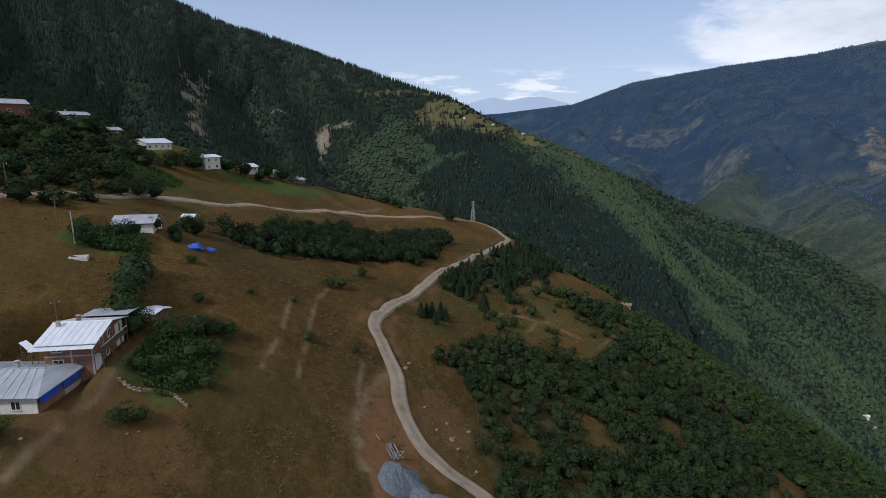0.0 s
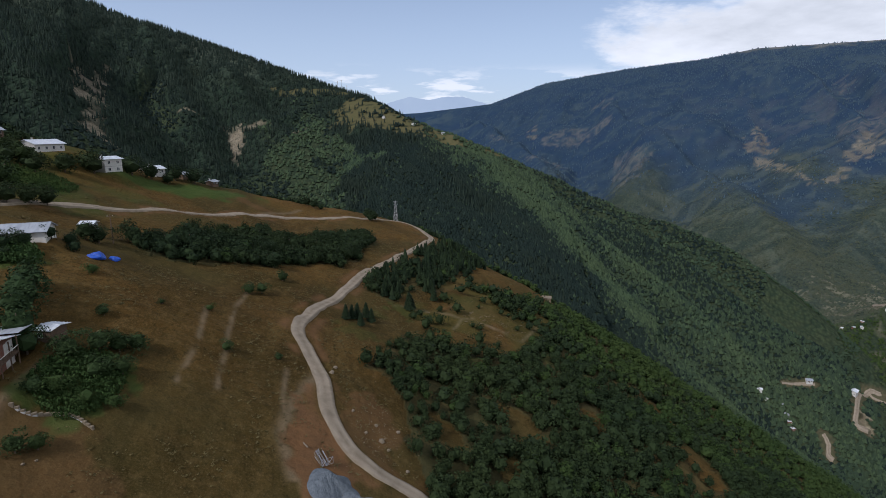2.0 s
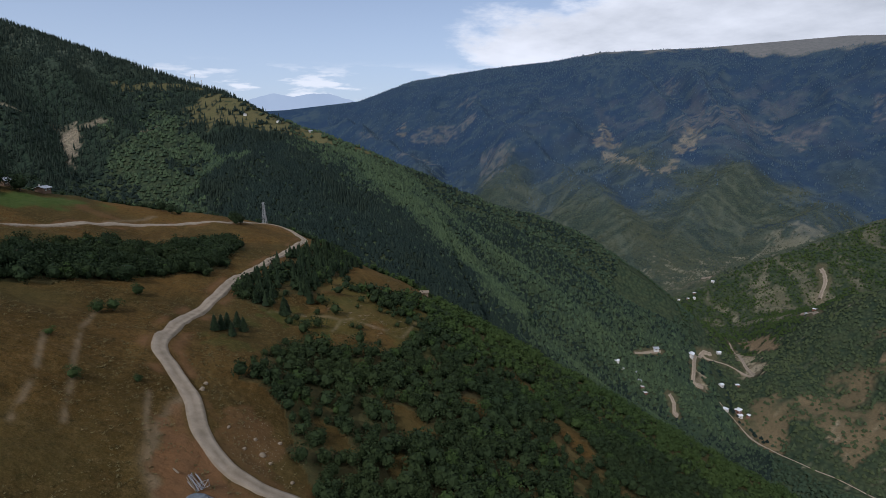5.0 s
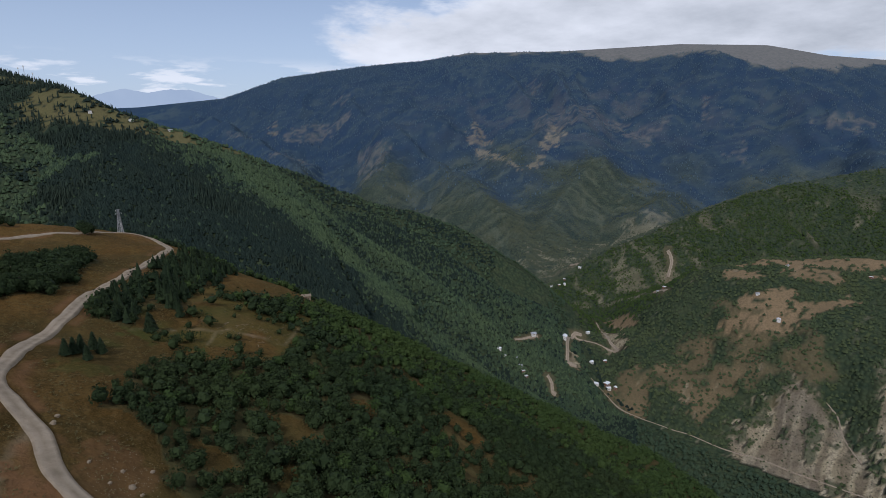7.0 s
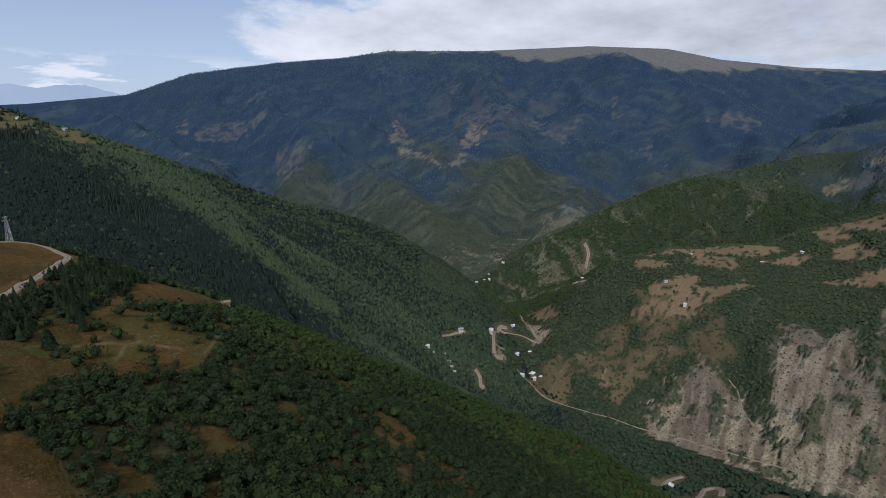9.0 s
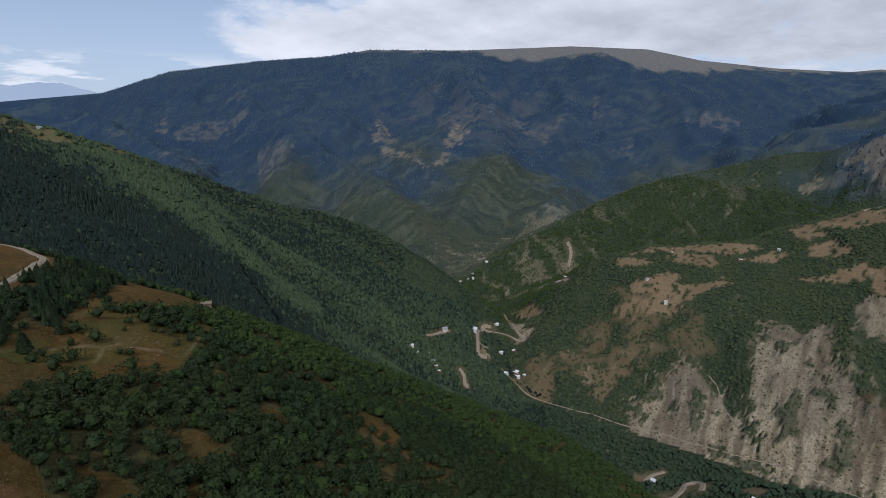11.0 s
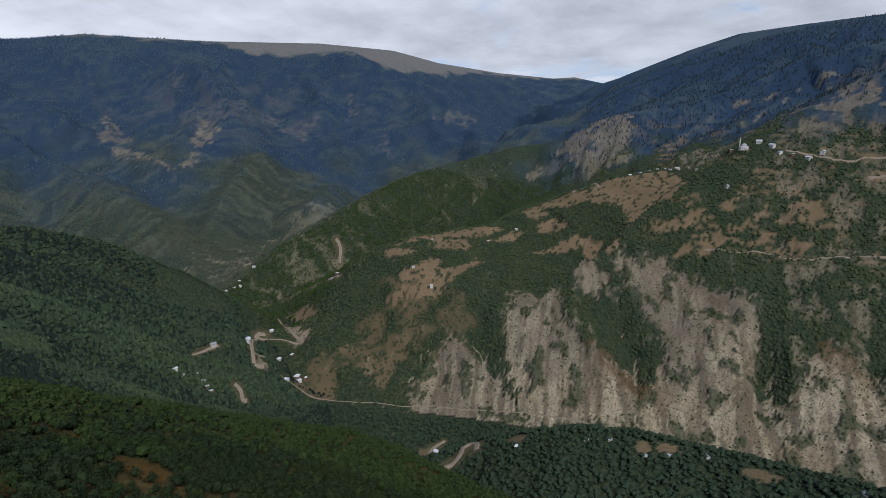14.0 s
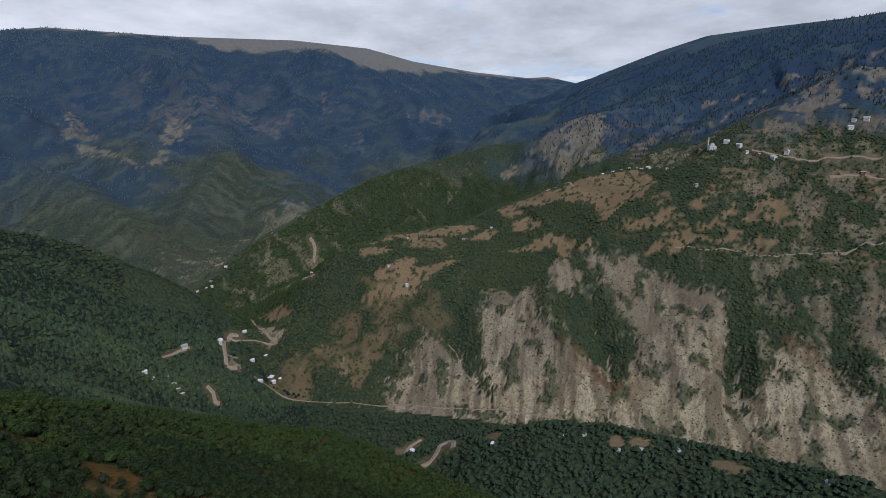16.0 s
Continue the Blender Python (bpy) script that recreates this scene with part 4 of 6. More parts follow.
def land(x, y, key="z"):
    """Looks up the land sheet: its height, or what grows there."""
    x, y = np.asarray(x, float), np.asarray(y, float)
    u = np.clip((np.degrees(np.arctan2(x, y)) - FINE[0]) / 0.25, 0, len(FINE) - 1.001)
    v = np.clip(np.interp(np.hypot(x, y), REACH, np.arange(len(REACH))), 0, len(REACH) - 1.001)
    i, j = u.astype(int), v.astype(int)
    fu, fv = u - i, v - j
    g = LAND[key]
    return (g[i, j] * (1 - fu) + g[i + 1, j] * fu) * (1 - fv) + (g[i, j + 1] * (1 - fu) + g[i + 1, j + 1] * fu) * fv


GROUND_SHEET = make_ground()


# ---------------------------------------------------------------- roads
def spline(points, gap):
    """Evenly spaced places along a smooth curve through plan points."""
    p = np.array(points, float)
    q = np.vstack([2 * p[0] - p[1], p, 2 * p[-1] - p[-2]])
    out = []
    for k in range(1, len(q) - 2):
        n = max(2, int(np.hypot(*(q[k + 1] - q[k])) / gap))
        t = np.linspace(0, 1, n, endpoint=False)[:, None]
        a, b, c, d = q[k - 1], q[k], q[k + 1], q[k + 2]
        out.append(0.5 * (2 * b + (c - a) * t + (2 * a - 5 * b + 4 * c - d) * t ** 2 + (3 * b - a - 3 * c + d) * t ** 3))
    return np.vstack(out + [p[-1:]])


def make_road(name, points, width, label, lift=0.25, gap=1.5, lanes=9):
    """A gravel road laid over the land, with a shallow crown, wheel tracks and ragged edges."""
    line = spline(points, gap)
    way = np.gradient(line, axis=0)
    way /= np.hypot(way[:, 0], way[:, 1])[:, None]
    side = np.stack([way[:, 1], -way[:, 0]], 1)
    offs = np.linspace(-1, 1, lanes)
    rag = 1 + 0.06 * perlin(np.arange(len(line)) * gap / 5.0, np.zeros(len(line)))
    pos = line[:, None, :] + side[:, None, :] * (offs[None, :, None] * (width / 2) * rag[:, None, None])
    mid = land(line[:, 0], line[:, 1])
    kern = np.ones(15) / 15
    mid = np.convolve(np.pad(mid, 7, mode="edge"), kern, mode="valid")
    lie = land(pos[..., 0], pos[..., 1])
    z = np.maximum(lie, 0.5 * (lie + mid[:, None])) + lift * (1 - 0.9 * np.abs(offs[None, :]) ** 6) - 0.02
    z[:, 0], z[:, -1] = lie[:, 0] - 0.3, lie[:, -1] - 0.3
    verts = np.concatenate([pos, z[..., None]], -1).reshape(-1, 3)
    n, m = len(line), lanes
    i, j = np.meshgrid(np.arange(n - 1), np.arange(m - 1), indexing="ij")
    faces = np.stack([i * m + j, i * m + j + 1, (i + 1) * m + j + 1, (i + 1) * m + j], -1).reshape(-1, 4)
    me = fill_mesh(name, verts, faces, True)
    layer = me.attributes.new("across", "FLOAT_COLOR", "POINT")
    track = np.exp(-((np.abs(offs) - 0.42) / 0.2) ** 2)
    flat = np.zeros((n, m, 4), np.float32)
    flat[..., 0] = track[None, :]
    layer.data.foreach_set("color", flat.ravel())
    me.materials.append(GRAVEL)
    return tagged(new(name, me), label, "road", kind="structure")


make_road("road", ROAD_PLAN, 3.9, "pale winding gravel road across the hillside")
for plan, width in VALLEY_ROADS:
    make_road("valley_road", plan, width, "narrow pale unpaved road cut into the valley side", 0.6, 4.0, 5)


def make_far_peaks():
    """A thin glowing backdrop in place of the faint last mountains on the horizon."""
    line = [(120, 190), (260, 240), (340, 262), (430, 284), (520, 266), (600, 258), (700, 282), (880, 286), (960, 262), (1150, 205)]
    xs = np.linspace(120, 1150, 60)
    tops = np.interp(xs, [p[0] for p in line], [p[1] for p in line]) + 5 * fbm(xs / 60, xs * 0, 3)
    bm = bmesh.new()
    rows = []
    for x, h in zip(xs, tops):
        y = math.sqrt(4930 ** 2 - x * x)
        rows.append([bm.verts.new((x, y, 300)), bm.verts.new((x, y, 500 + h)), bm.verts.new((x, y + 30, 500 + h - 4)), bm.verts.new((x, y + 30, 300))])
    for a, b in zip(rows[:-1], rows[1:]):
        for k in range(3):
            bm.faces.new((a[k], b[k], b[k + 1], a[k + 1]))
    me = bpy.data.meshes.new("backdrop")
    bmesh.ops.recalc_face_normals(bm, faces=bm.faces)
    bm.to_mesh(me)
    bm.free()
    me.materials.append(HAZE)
    tagged(new("backdrop", me), "glowing backdrop of pale blue mountains on the far horizon", "mountains", kind="structure")


make_far_peaks()



# ---------------------------------------------------------------- building helpers
def part(name, bm, material, parent, label=""):
    """Links a bmesh as one mesh object under a thing or a part."""
    me = bpy.data.meshes.new(name)
    bmesh.ops.recalc_face_normals(bm, faces=bm.faces)
    bm.to_mesh(me)
    bm.free()
    me.materials.append(material)
    ob = new(name, me)
    ob.parent = parent
    return tagged(ob, label) if label else ob


def box(bm, x0, y0, z0, x1, y1, z1, m=None, bevel=0.0):
    r = bmesh.ops.create_cube(bm, size=1.0)
    fit = Matrix.Translation(((x0 + x1) / 2, (y0 + y1) / 2, (z0 + z1) / 2)) @ Matrix.Diagonal((x1 - x0, y1 - y0, z1 - z0, 1))
    bmesh.ops.transform(bm, matrix=(m or Matrix()) @ fit, verts=r["verts"])
    if bevel:
        edges = list({e for v in r["verts"] for e in v.link_edges})
        bmesh.ops.bevel(bm, geom=edges, offset=bevel, segments=1, affect="EDGES")
    return bm


def solid(bm, corners, faces):
    vs = [bm.verts.new(c) for c in corners]
    for f in faces:
        bm.faces.new([vs[k] for k in f])
    return bm


def slab(bm, a, b, c, d, thick):
    """A plate with the corners a, b, c, d as its top."""
    n = (Vector(b) - Vector(a)).cross(Vector(d) - Vector(a)).normalized()
    n = n if n.z >= 0 else -n
    low = [tuple(Vector(p) - n * thick) for p in (a, b, c, d)]
    return solid(bm, [a, b, c, d] + low, [(0, 1, 2, 3), (7, 6, 5, 4), (0, 4, 5, 1), (1, 5, 6, 2), (2, 6, 7, 3), (3, 7, 4, 0)])


def bar(bm, a, b, thick, sides=4):
    """A straight bar from a to b."""
    a, b = Vector(a), Vector(b)
    m = Matrix.Translation((a + b) / 2) @ (b - a).to_track_quat("Z", "Y").to_matrix().to_4x4()
    bmesh.ops.create_cone(bm, cap_ends=True, segments=sides, radius1=thick / 2, radius2=thick / 2, depth=(b - a).length, matrix=m)
    return bm


def thing(name, label, category, x, y, turn=0.0, group="", z=None):
    ob = new(name)
    ob.empty_display_size = 0.5
    ob.matrix_basis = pose(x, y, float(land(x, y)) if z is None else z, 0, 0, turn)
    return tagged(ob, label, category, group)


def window(house, side, u, z, w, h, size, material=None):
    """A framed window on one side (front -y, back +y, left -x, right +x) of a house of that size; u runs along the wall."""
    sx, sy = size
    m = {"front": pose(u, -sy / 2, z), "back": pose(-u, sy / 2, z, 0, 0, 180), "right": pose(sx / 2, u, z, 0, 0, 90), "left": pose(-sx / 2, -u, z, 0, 0, -90)}[side]
    bm = bmesh.new()
    t = 0.09
    for x0, x1, z0, z1 in ((-w / 2, w / 2, 0, t), (-w / 2, w / 2, h - t, h), (-w / 2, -w / 2 + t, t, h - t), (w / 2 - t, w / 2, t, h - t), (-t / 2, t / 2, t, h - t)):
        box(bm, x0, -0.07, z0, x1, 0.05, z1, m)
    frame_ob = part("window", bm, material or FRAME_PAINT, house)
    for x0, x1 in ((-w / 2 + t, -t / 2), (t / 2, w / 2 - t)):
        part("pane", box(bmesh.new(), x0, -0.03, t, x1, 0.02, h - t, m), GLASS, frame_ob)
    part("sill", box(bmesh.new(), -w / 2 - 0.08, -0.14, -0.07, w / 2 + 0.08, 0.03, -0.004, m), CONCRETE, frame_ob)
    return frame_ob


def gable_walls(bm, w, d, h, rise, low=-1.5):
    """Outer walls with gables at both ends of x, hollow inside."""
    hw, hd = w / 2, d / 2
    return solid(bm, [(-hw, -hd, low), (hw, -hd, low), (hw, hd, low), (-hw, hd, low), (-hw, -hd, h), (hw, -hd, h), (hw, hd, h), (-hw, hd, h), (-hw, 0, h + rise), (hw, 0, h + rise)],
                 [(0, 1, 5, 4), (2, 3, 7, 6), (1, 2, 6, 9, 5), (3, 0, 4, 8, 7), (3, 2, 1, 0), (4, 5, 9, 8), (7, 8, 9, 6)])


def sheet_roof(house, w, d, h, rise, over, material, seams=0, label=""):
    """Two sloping sheets with a ridge cap along x; seams are raised joints between the sheets."""
    hw, hd = w / 2 + over, d / 2 + over
    drop = rise * over / (d / 2)
    for name, s in (("roof_slope", -1), ("roof_slope", 1)):
        bm = slab(bmesh.new(), (-hw, s * hd, h - drop + 0.12), (hw, s * hd, h - drop + 0.12), (hw, 0, h + rise + 0.12), (-hw, 0, h + rise + 0.12), 0.1)
        sheet = part(name, bm, material, house, label)
        for k in range(seams):
            x = -hw + (k + 1) * 2 * hw / (seams + 1)
            bm = slab(bmesh.new(), (x - 0.04, s * hd, h - drop + 0.17), (x + 0.04, s * hd, h - drop + 0.17), (x + 0.04, s * 0.1, h + rise + 0.16), (x - 0.04, s * 0.1, h + rise + 0.16), 0.06)
            part("seam", bm, material, sheet)
    part("ridge_cap", box(bmesh.new(), -hw - 0.03, -0.14, h + rise + 0.06, hw + 0.03, 0.14, h + rise + 0.17, None, 0.03), material, house)


def chimney(house, x, y, z0, z1, material=None):
    c = part("chimney", box(bmesh.new(), x - 0.25, y - 0.25, z0, x + 0.25, y + 0.25, z1, None, 0.02), material or CONCRETE, house)
    part("cap", box(bmesh.new(), x - 0.33, y - 0.33, z1 + 0.12, x + 0.33, y + 0.33, z1 + 0.2), CONCRETE, c)
    part("flue", bar(bmesh.new(), (x, y, z1 - 0.05), (x, y, z1 + 0.13), 0.28, 8), BARK, c)


# ---------------------------------------------------------------- the farm
def brick_farmhouse():
    w, d, h, rise = 6.8, 10.6, 4.9, 1.25
    ob = thing("farmhouse", "two-storey red brick farmhouse with a bright metal roof", "house", -56.5, 80.8, 9, z=464.2)
    part("wall", gable_walls(bmesh.new(), w, d, h, rise), BRICK, ob, "bare red brick wall")
    sheet_roof(ob, w, d, h, rise, 0.9, SHEET, 8, "bright galvanised sheet")
    part("eave_sheet", slab(bmesh.new(), (-4.6, -7.0, 4.30), (4.1, -7.0, 4.30), (4.1, -5.9, 4.55), (-4.6, -5.9, 4.55), 0.06), SHEET, ob)
    for u, z in ((-1.6, 0.9), (-1.6, 3.3)):
        window(ob, "front", u, z, 1.5, 1.25, (w, d))
    window(ob, "right", 0.2, 3.5, 1.2, 1.3, (w, d))
    window(ob, "right", -2.6, 3.4, 1.0, 1.5, (w, d))
    window(ob, "right", 3.8, 3.5, 1.1, 1.2, (w, d))
    window(ob, "right", -1.0, 0.9, 1.0, 1.1, (w, d))
    part("lintel", box(bmesh.new(), -w / 2 - 0.03, -d / 2 - 0.03, 2.55, w / 2 + 0.03, d / 2 + 0.03, 2.75), CONCRETE, ob, "grey concrete floor band")
    part("plaster_panel", box(bmesh.new(), w / 2, -d / 2 + 0.1, 0.0, w / 2 + 0.05, -d / 2 + 2.0, 2.5), PLASTER, ob)
    part("plaster_panel", box(bmesh.new(), w / 2, d / 2 - 3.0, 0.0, w / 2 + 0.05, d / 2 - 0.2, 4.6), PLASTER, ob)
    for u in (0.3, 3.2):
        part("wall_post", box(bmesh.new(), u - 0.12, -d / 2 - 0.08, -1.0, u + 0.12, -d / 2, h), CONCRETE, ob)
    door = part("door", box(bmesh.new(), 0.9, -d / 2 - 0.06, 0.0, 1.9, -d / 2 + 0.02, 2.05), PLANK, ob, "brown plank door")
    part("handle", box(bmesh.new(), 1.72, -d / 2 - 0.11, 0.98, 1.8, -d / 2 - 0.06, 1.1), STEEL, door)
    # balcony along the open side
    part("balcony_floor", box(bmesh.new(), w / 2, -d / 2 + 0.3, 2.75, w / 2 + 1.1, d / 2 - 1.0, 2.9), PLANK, ob)
    rail = part("rail", box(bmesh.new(), w / 2 + 1.02, -d / 2 + 0.3, 3.75, w / 2 + 1.1, d / 2 - 1.0, 3.83), FRAME_PAINT, ob)
    for k in range(14):
        y = -d / 2 + 0.4 + k * (d - 1.6) / 13
        part("baluster", box(bmesh.new(), w / 2 + 1.03, y - 0.03, 2.9, w / 2 + 1.09, y + 0.03, 3.75), PLANK, rail)
    for y in (-d / 2 + 0.4, -1.5, 1.6, d / 2 - 1.1):
        part("post", box(bmesh.new(), w / 2 + 0.95, y - 0.08, -0.6, w / 2 + 1.09, y + 0.08, 5.3), PLANK, ob)
    # flat rear annexe roof
    part("annexe_wall", box(bmesh.new(), -w / 2 + 0.5, d / 2, -1.0, w / 2 - 0.5, d / 2 + 4.0, 5.0), BRICK, ob)
    part("annexe_roof", slab(bmesh.new(), (-w / 2 + 0.8, d / 2 - 0.6, 5.6), (w / 2 + 1.2, d / 2 - 0.6, 5.6), (w / 2 + 1.2, d / 2 + 4.4, 5.2), (-w / 2 + 0.8, d / 2 + 4.4, 5.2), 0.1), OLD_SHEET, ob, "dull grey sheet roof")
    chimney(ob, -3.0, -1.2, 5.4, 6.6)
    chimney(ob, -1.2, 1.2, 5.4, 6.7, BRICK)


def white_farmhouse():
    w, d, h, rise, over = 14.0, 10.5, 3.4, 1.5, 0.8
    ob = thing("farmhouse", "white plastered farmhouse with a dull hipped metal roof", "house", -61.6, 71.6, 2, z=461.8)
    hw, hd = w / 2, d / 2
    part("wall", box(bmesh.new(), -hw, -hd, -2.0, hw, hd, h), PLASTER, ob, "white plaster wall")
    ew, ed, z0, z1, rx = hw + over, hd + over, h - 0.1, h + rise, hw - 2.0
    for a, b, c, e in (((-ew, -ed, z0), (ew, -ed, z0), (rx, 0, z1), (-rx, 0, z1)), ((ew, ed, z0), (-ew, ed, z0), (-rx, 0, z1), (rx, 0, z1))):
        sheet = part("roof_slope", slab(bmesh.new(), a, b, c, e, 0.1), OLD_SHEET, ob)
        for k in range(9):
            t = (k + 1) / 10
            p, q = Vector(a).lerp(Vector(b), t), Vector(e).lerp(Vector(c), t)
            part("seam", bar(bmesh.new(), p + Vector((0, 0, 0.03)), q + Vector((0, 0, 0.03)), 0.09), OLD_SHEET, sheet)
    for s in (1, -1):
        bm = solid(bmesh.new(), [(s * ew, -ed, z0), (s * ew, ed, z0), (s * rx, 0, z1), (s * ew, -ed, z0 - 0.1), (s * ew, ed, z0 - 0.1), (s * rx, 0, z1 - 0.1)], [(0, 1, 2), (3, 5, 4), (0, 3, 4, 1), (1, 4, 5, 2), (2, 5, 3, 0)])
        part("roof_hip", bm, OLD_SHEET, ob)
    part("ridge_cap", box(bmesh.new(), -rx - 0.1, -0.15, z1 - 0.03, rx + 0.1, 0.15, z1 + 0.06), OLD_SHEET, ob)
    part("side_wall", box(bmesh.new(), hw, -hd + 0.1, -2.0, hw + 0.12, hd - 0.1, h - 0.1), BRICK, ob, "unplastered brick side wall")
    for y0, y1 in ((-hd, -0.6), (-0.3, hd)):
        bm = bmesh.new()
        bmesh.ops.create_grid(bm, x_segments=8, y_segments=6, size=0.5)
        for v in bm.verts:
            y, z = y0 + (v.co.x + 0.5) * (y1 - y0), 2.0 + (v.co.y + 0.5) * 1.35
            v.co = (hw + 0.45 + 0.06 * math.sin(y * 3.1) * (1.4 - (z - 2.0)), y, z)
        bmesh.ops.solidify(bm, geom=bm.faces[:], thickness=0.02)
        part("tarpaulin", bm, BLUE, ob, "bright blue tarpaulin hung under the eave")
    part("plaster_patch", box(bmesh.new(), hw + 0.12, 0.2, -1.5, hw + 0.16, hd - 0.3, 1.4), CONCRETE, ob)
    part("plinth_rail", box(bmesh.new(), hw + 0.12, -hd, 0.4, hw + 0.7, hd - 0.2, 0.52), PLANK, ob)
    window(ob, "front", 4.2, 1.2, 1.3, 1.3, (w, d))
    window(ob, "front", -2.0, 1.2, 1.3, 1.3, (w, d))
    chimney(ob, 1.0, 0.3, 4.4, 5.7)


def sheet_shed(x, y, turn, w, d, h, rise, wall, roof, label, z=None, door_side=True):
    ob = thing("shed", label, "shed", x, y, turn, z=z)
    part("wall", gable_walls(bmesh.new(), w, d, h, rise), wall, ob)
    sheet_roof(ob, w, d, h, rise, 0.5, roof, 4)
    if door_side:
        door = part("door", box(bmesh.new(), w / 2, -0.5, 0, w / 2 + 0.05, 0.5, min(2.0, h - 0.1)), PLANK, ob)
        part("handle", box(bmesh.new(), w / 2 + 0.05, 0.3, 0.95, w / 2 + 0.1, 0.4, 1.05), STEEL, door)
        window(ob, "front", -w / 4, h * 0.4, 0.9, 0.8, (w, d))
    return ob


def upland_house(x, y, turn, w, d, h, rise, wall, roof, label, storeys=1, z=None):
    ob = thing("house", label, "house", x, y, turn, z=z)
    part("wall", gable_walls(bmesh.new(), w, d, h, rise), wall, ob)
    sheet_roof(ob, w, d, h, rise, 0.7, roof, 3)
    for s in range(storeys):
        n = max(2, int(w / 3.2))
        for k in range(n):
            window(ob, "front", -w / 2 + (k + 0.5) * w / n, 1.0 + 2.8 * s, 1.2, 1.2, (w, d))
        window(ob, "right", 0.8, 1.0 + 2.8 * s, 1.1, 1.2, (w, d))
    door = part("door", box(bmesh.new(), w / 2, -1.6, 0.0, w / 2 + 0.06, -0.7, 2.05), PLANK, ob)
    part("handle", box(bmesh.new(), w / 2 + 0.06, -0.86, 0.98, w / 2 + 0.11, -0.78, 1.08), STEEL, door)
    chimney(ob, -w / 4, 0.4, h + rise * 0.5, h + rise + 0.7)
    if storeys > 1:
        part("floor_band", box(bmesh.new(), -w / 2 - 0.03, -d / 2 - 0.03, 2.7, w / 2 + 0.03, d / 2 + 0.03, 2.86), CONCRETE, ob)
    return ob


brick_farmhouse()
white_farmhouse()
sheet_shed(-72.8, 127.5, 14, 8.5, 8.0, 2.5, 1.3, PLASTER, OLD_SHEET, "pale shed with a dull sheet metal gable roof", 476.2)
sheet_shed(-72, 152.5, 0, 3.0, 3.0, 3.2, 0.5, OLD_SHEET, SHEET, "small white sheet metal hut beside a tree")
sheet_shed(-51.5, 92.5, -15, 2.6, 3.2, 2.3, 0.3, PLANK, SHEET, "small plank shed with a bright sheet roof")
upland_house(-124.5, 236, 78, 15, 7, 3.2, 1.5, PLASTER, SHEET, "long white cottage with a bright metal roof", 1, 491.3)
upland_house(-106, 246.5, 62, 8, 7, 5.8, 0.9, PLASTER, SHEET, "two-storey white house with a bright metal roof", 2, 482.2)
upland_house(-99, 277, 70, 8, 6, 2.9, 1.2, PLASTER, SHEET, "small white cottage with a bright metal roof", 1)
upland_house(-90, 288, 70, 5, 5, 2.4, 0.9, PLANK, OLD_SHEET, "low wooden hut with a grey sheet roof", 1)
upland_house(-77, 292, 75, 5, 4, 2.2, 0.7, PLANK, OLD_SHEET, "low dark hut with a grey sheet roof", 1)
upland_house(-166, 212, 55, 12, 8, 4.2, 1.6, BRICK, OLD_SHEET, "brick house with a dull metal roof on the upper slope", 1)
upland_house(-158, 238, 60, 10, 6, 3.0, 1.2, PLANK, OLD_SHEET, "dark wooden barn with a grey sheet roof", 1)
upland_house(-141, 235, 60, 6, 5, 2.4, 1.0, PLANK, OLD_SHEET, "small wooden hut with a grey sheet roof", 1)


def lean_to():
    ob = thing("lean_to", "slanting bright metal sheet on short wooden posts", "shelter", -61.9, 76.0, -35, z=467.1)
    part("sheet", slab(bmesh.new(), (-2.2, -0.5, 1.3), (2.2, -0.5, 0.8), (2.2, 0.5, 0.95), (-2.2, 0.5, 1.45), 0.05), SHEET, ob)
    for x in (-1.9, 1.9):
        for y in (-0.4, 0.4):
            part("post", box(bmesh.new(), x - 0.05, y - 0.05, -1.2, x + 0.05, y + 0.05, 0.85 if x > 0 else 1.22), PLANK, ob)


def basin():
    ob = thing("water_trough", "open white concrete trough set in dry grass", "trough", -73, 105.8, 20)
    for name, b in (("side", (-1.6, -0.9, -0.6, 1.6, -0.7, 0.5)), ("side", (-1.6, 0.7, -0.6, 1.6, 0.9, 0.5)), ("end", (-1.6, -0.7, -0.6, -1.4, 0.7, 0.5)), ("end", (1.4, -0.7, -0.6, 1.6, 0.7, 0.5)), ("bottom", (-1.4, -0.7, -0.6, 1.4, 0.7, -0.1))):
        part(name, box(bmesh.new(), *b, None, 0.02), PLASTER if name != "bottom" else CONCRETE, ob)


def tarp_heap(x, y, size, label):
    ob = thing("tarpaulin_heap", label, "tarpaulin", x, y)
    bm = bmesh.new()
    bmesh.ops.create_icosphere(bm, subdivisions=3, radius=1)
    for v in bm.verts:
        n = noise.noise(v.co * 1.7 + Vector((x, y, 0)))
        v.co = Vector((v.co.x * 1.3, v.co.y, max(v.co.z, -0.25) * 0.85)) * size * (1 + 0.35 * n)
    part("sheet", bm, BLUE, ob)


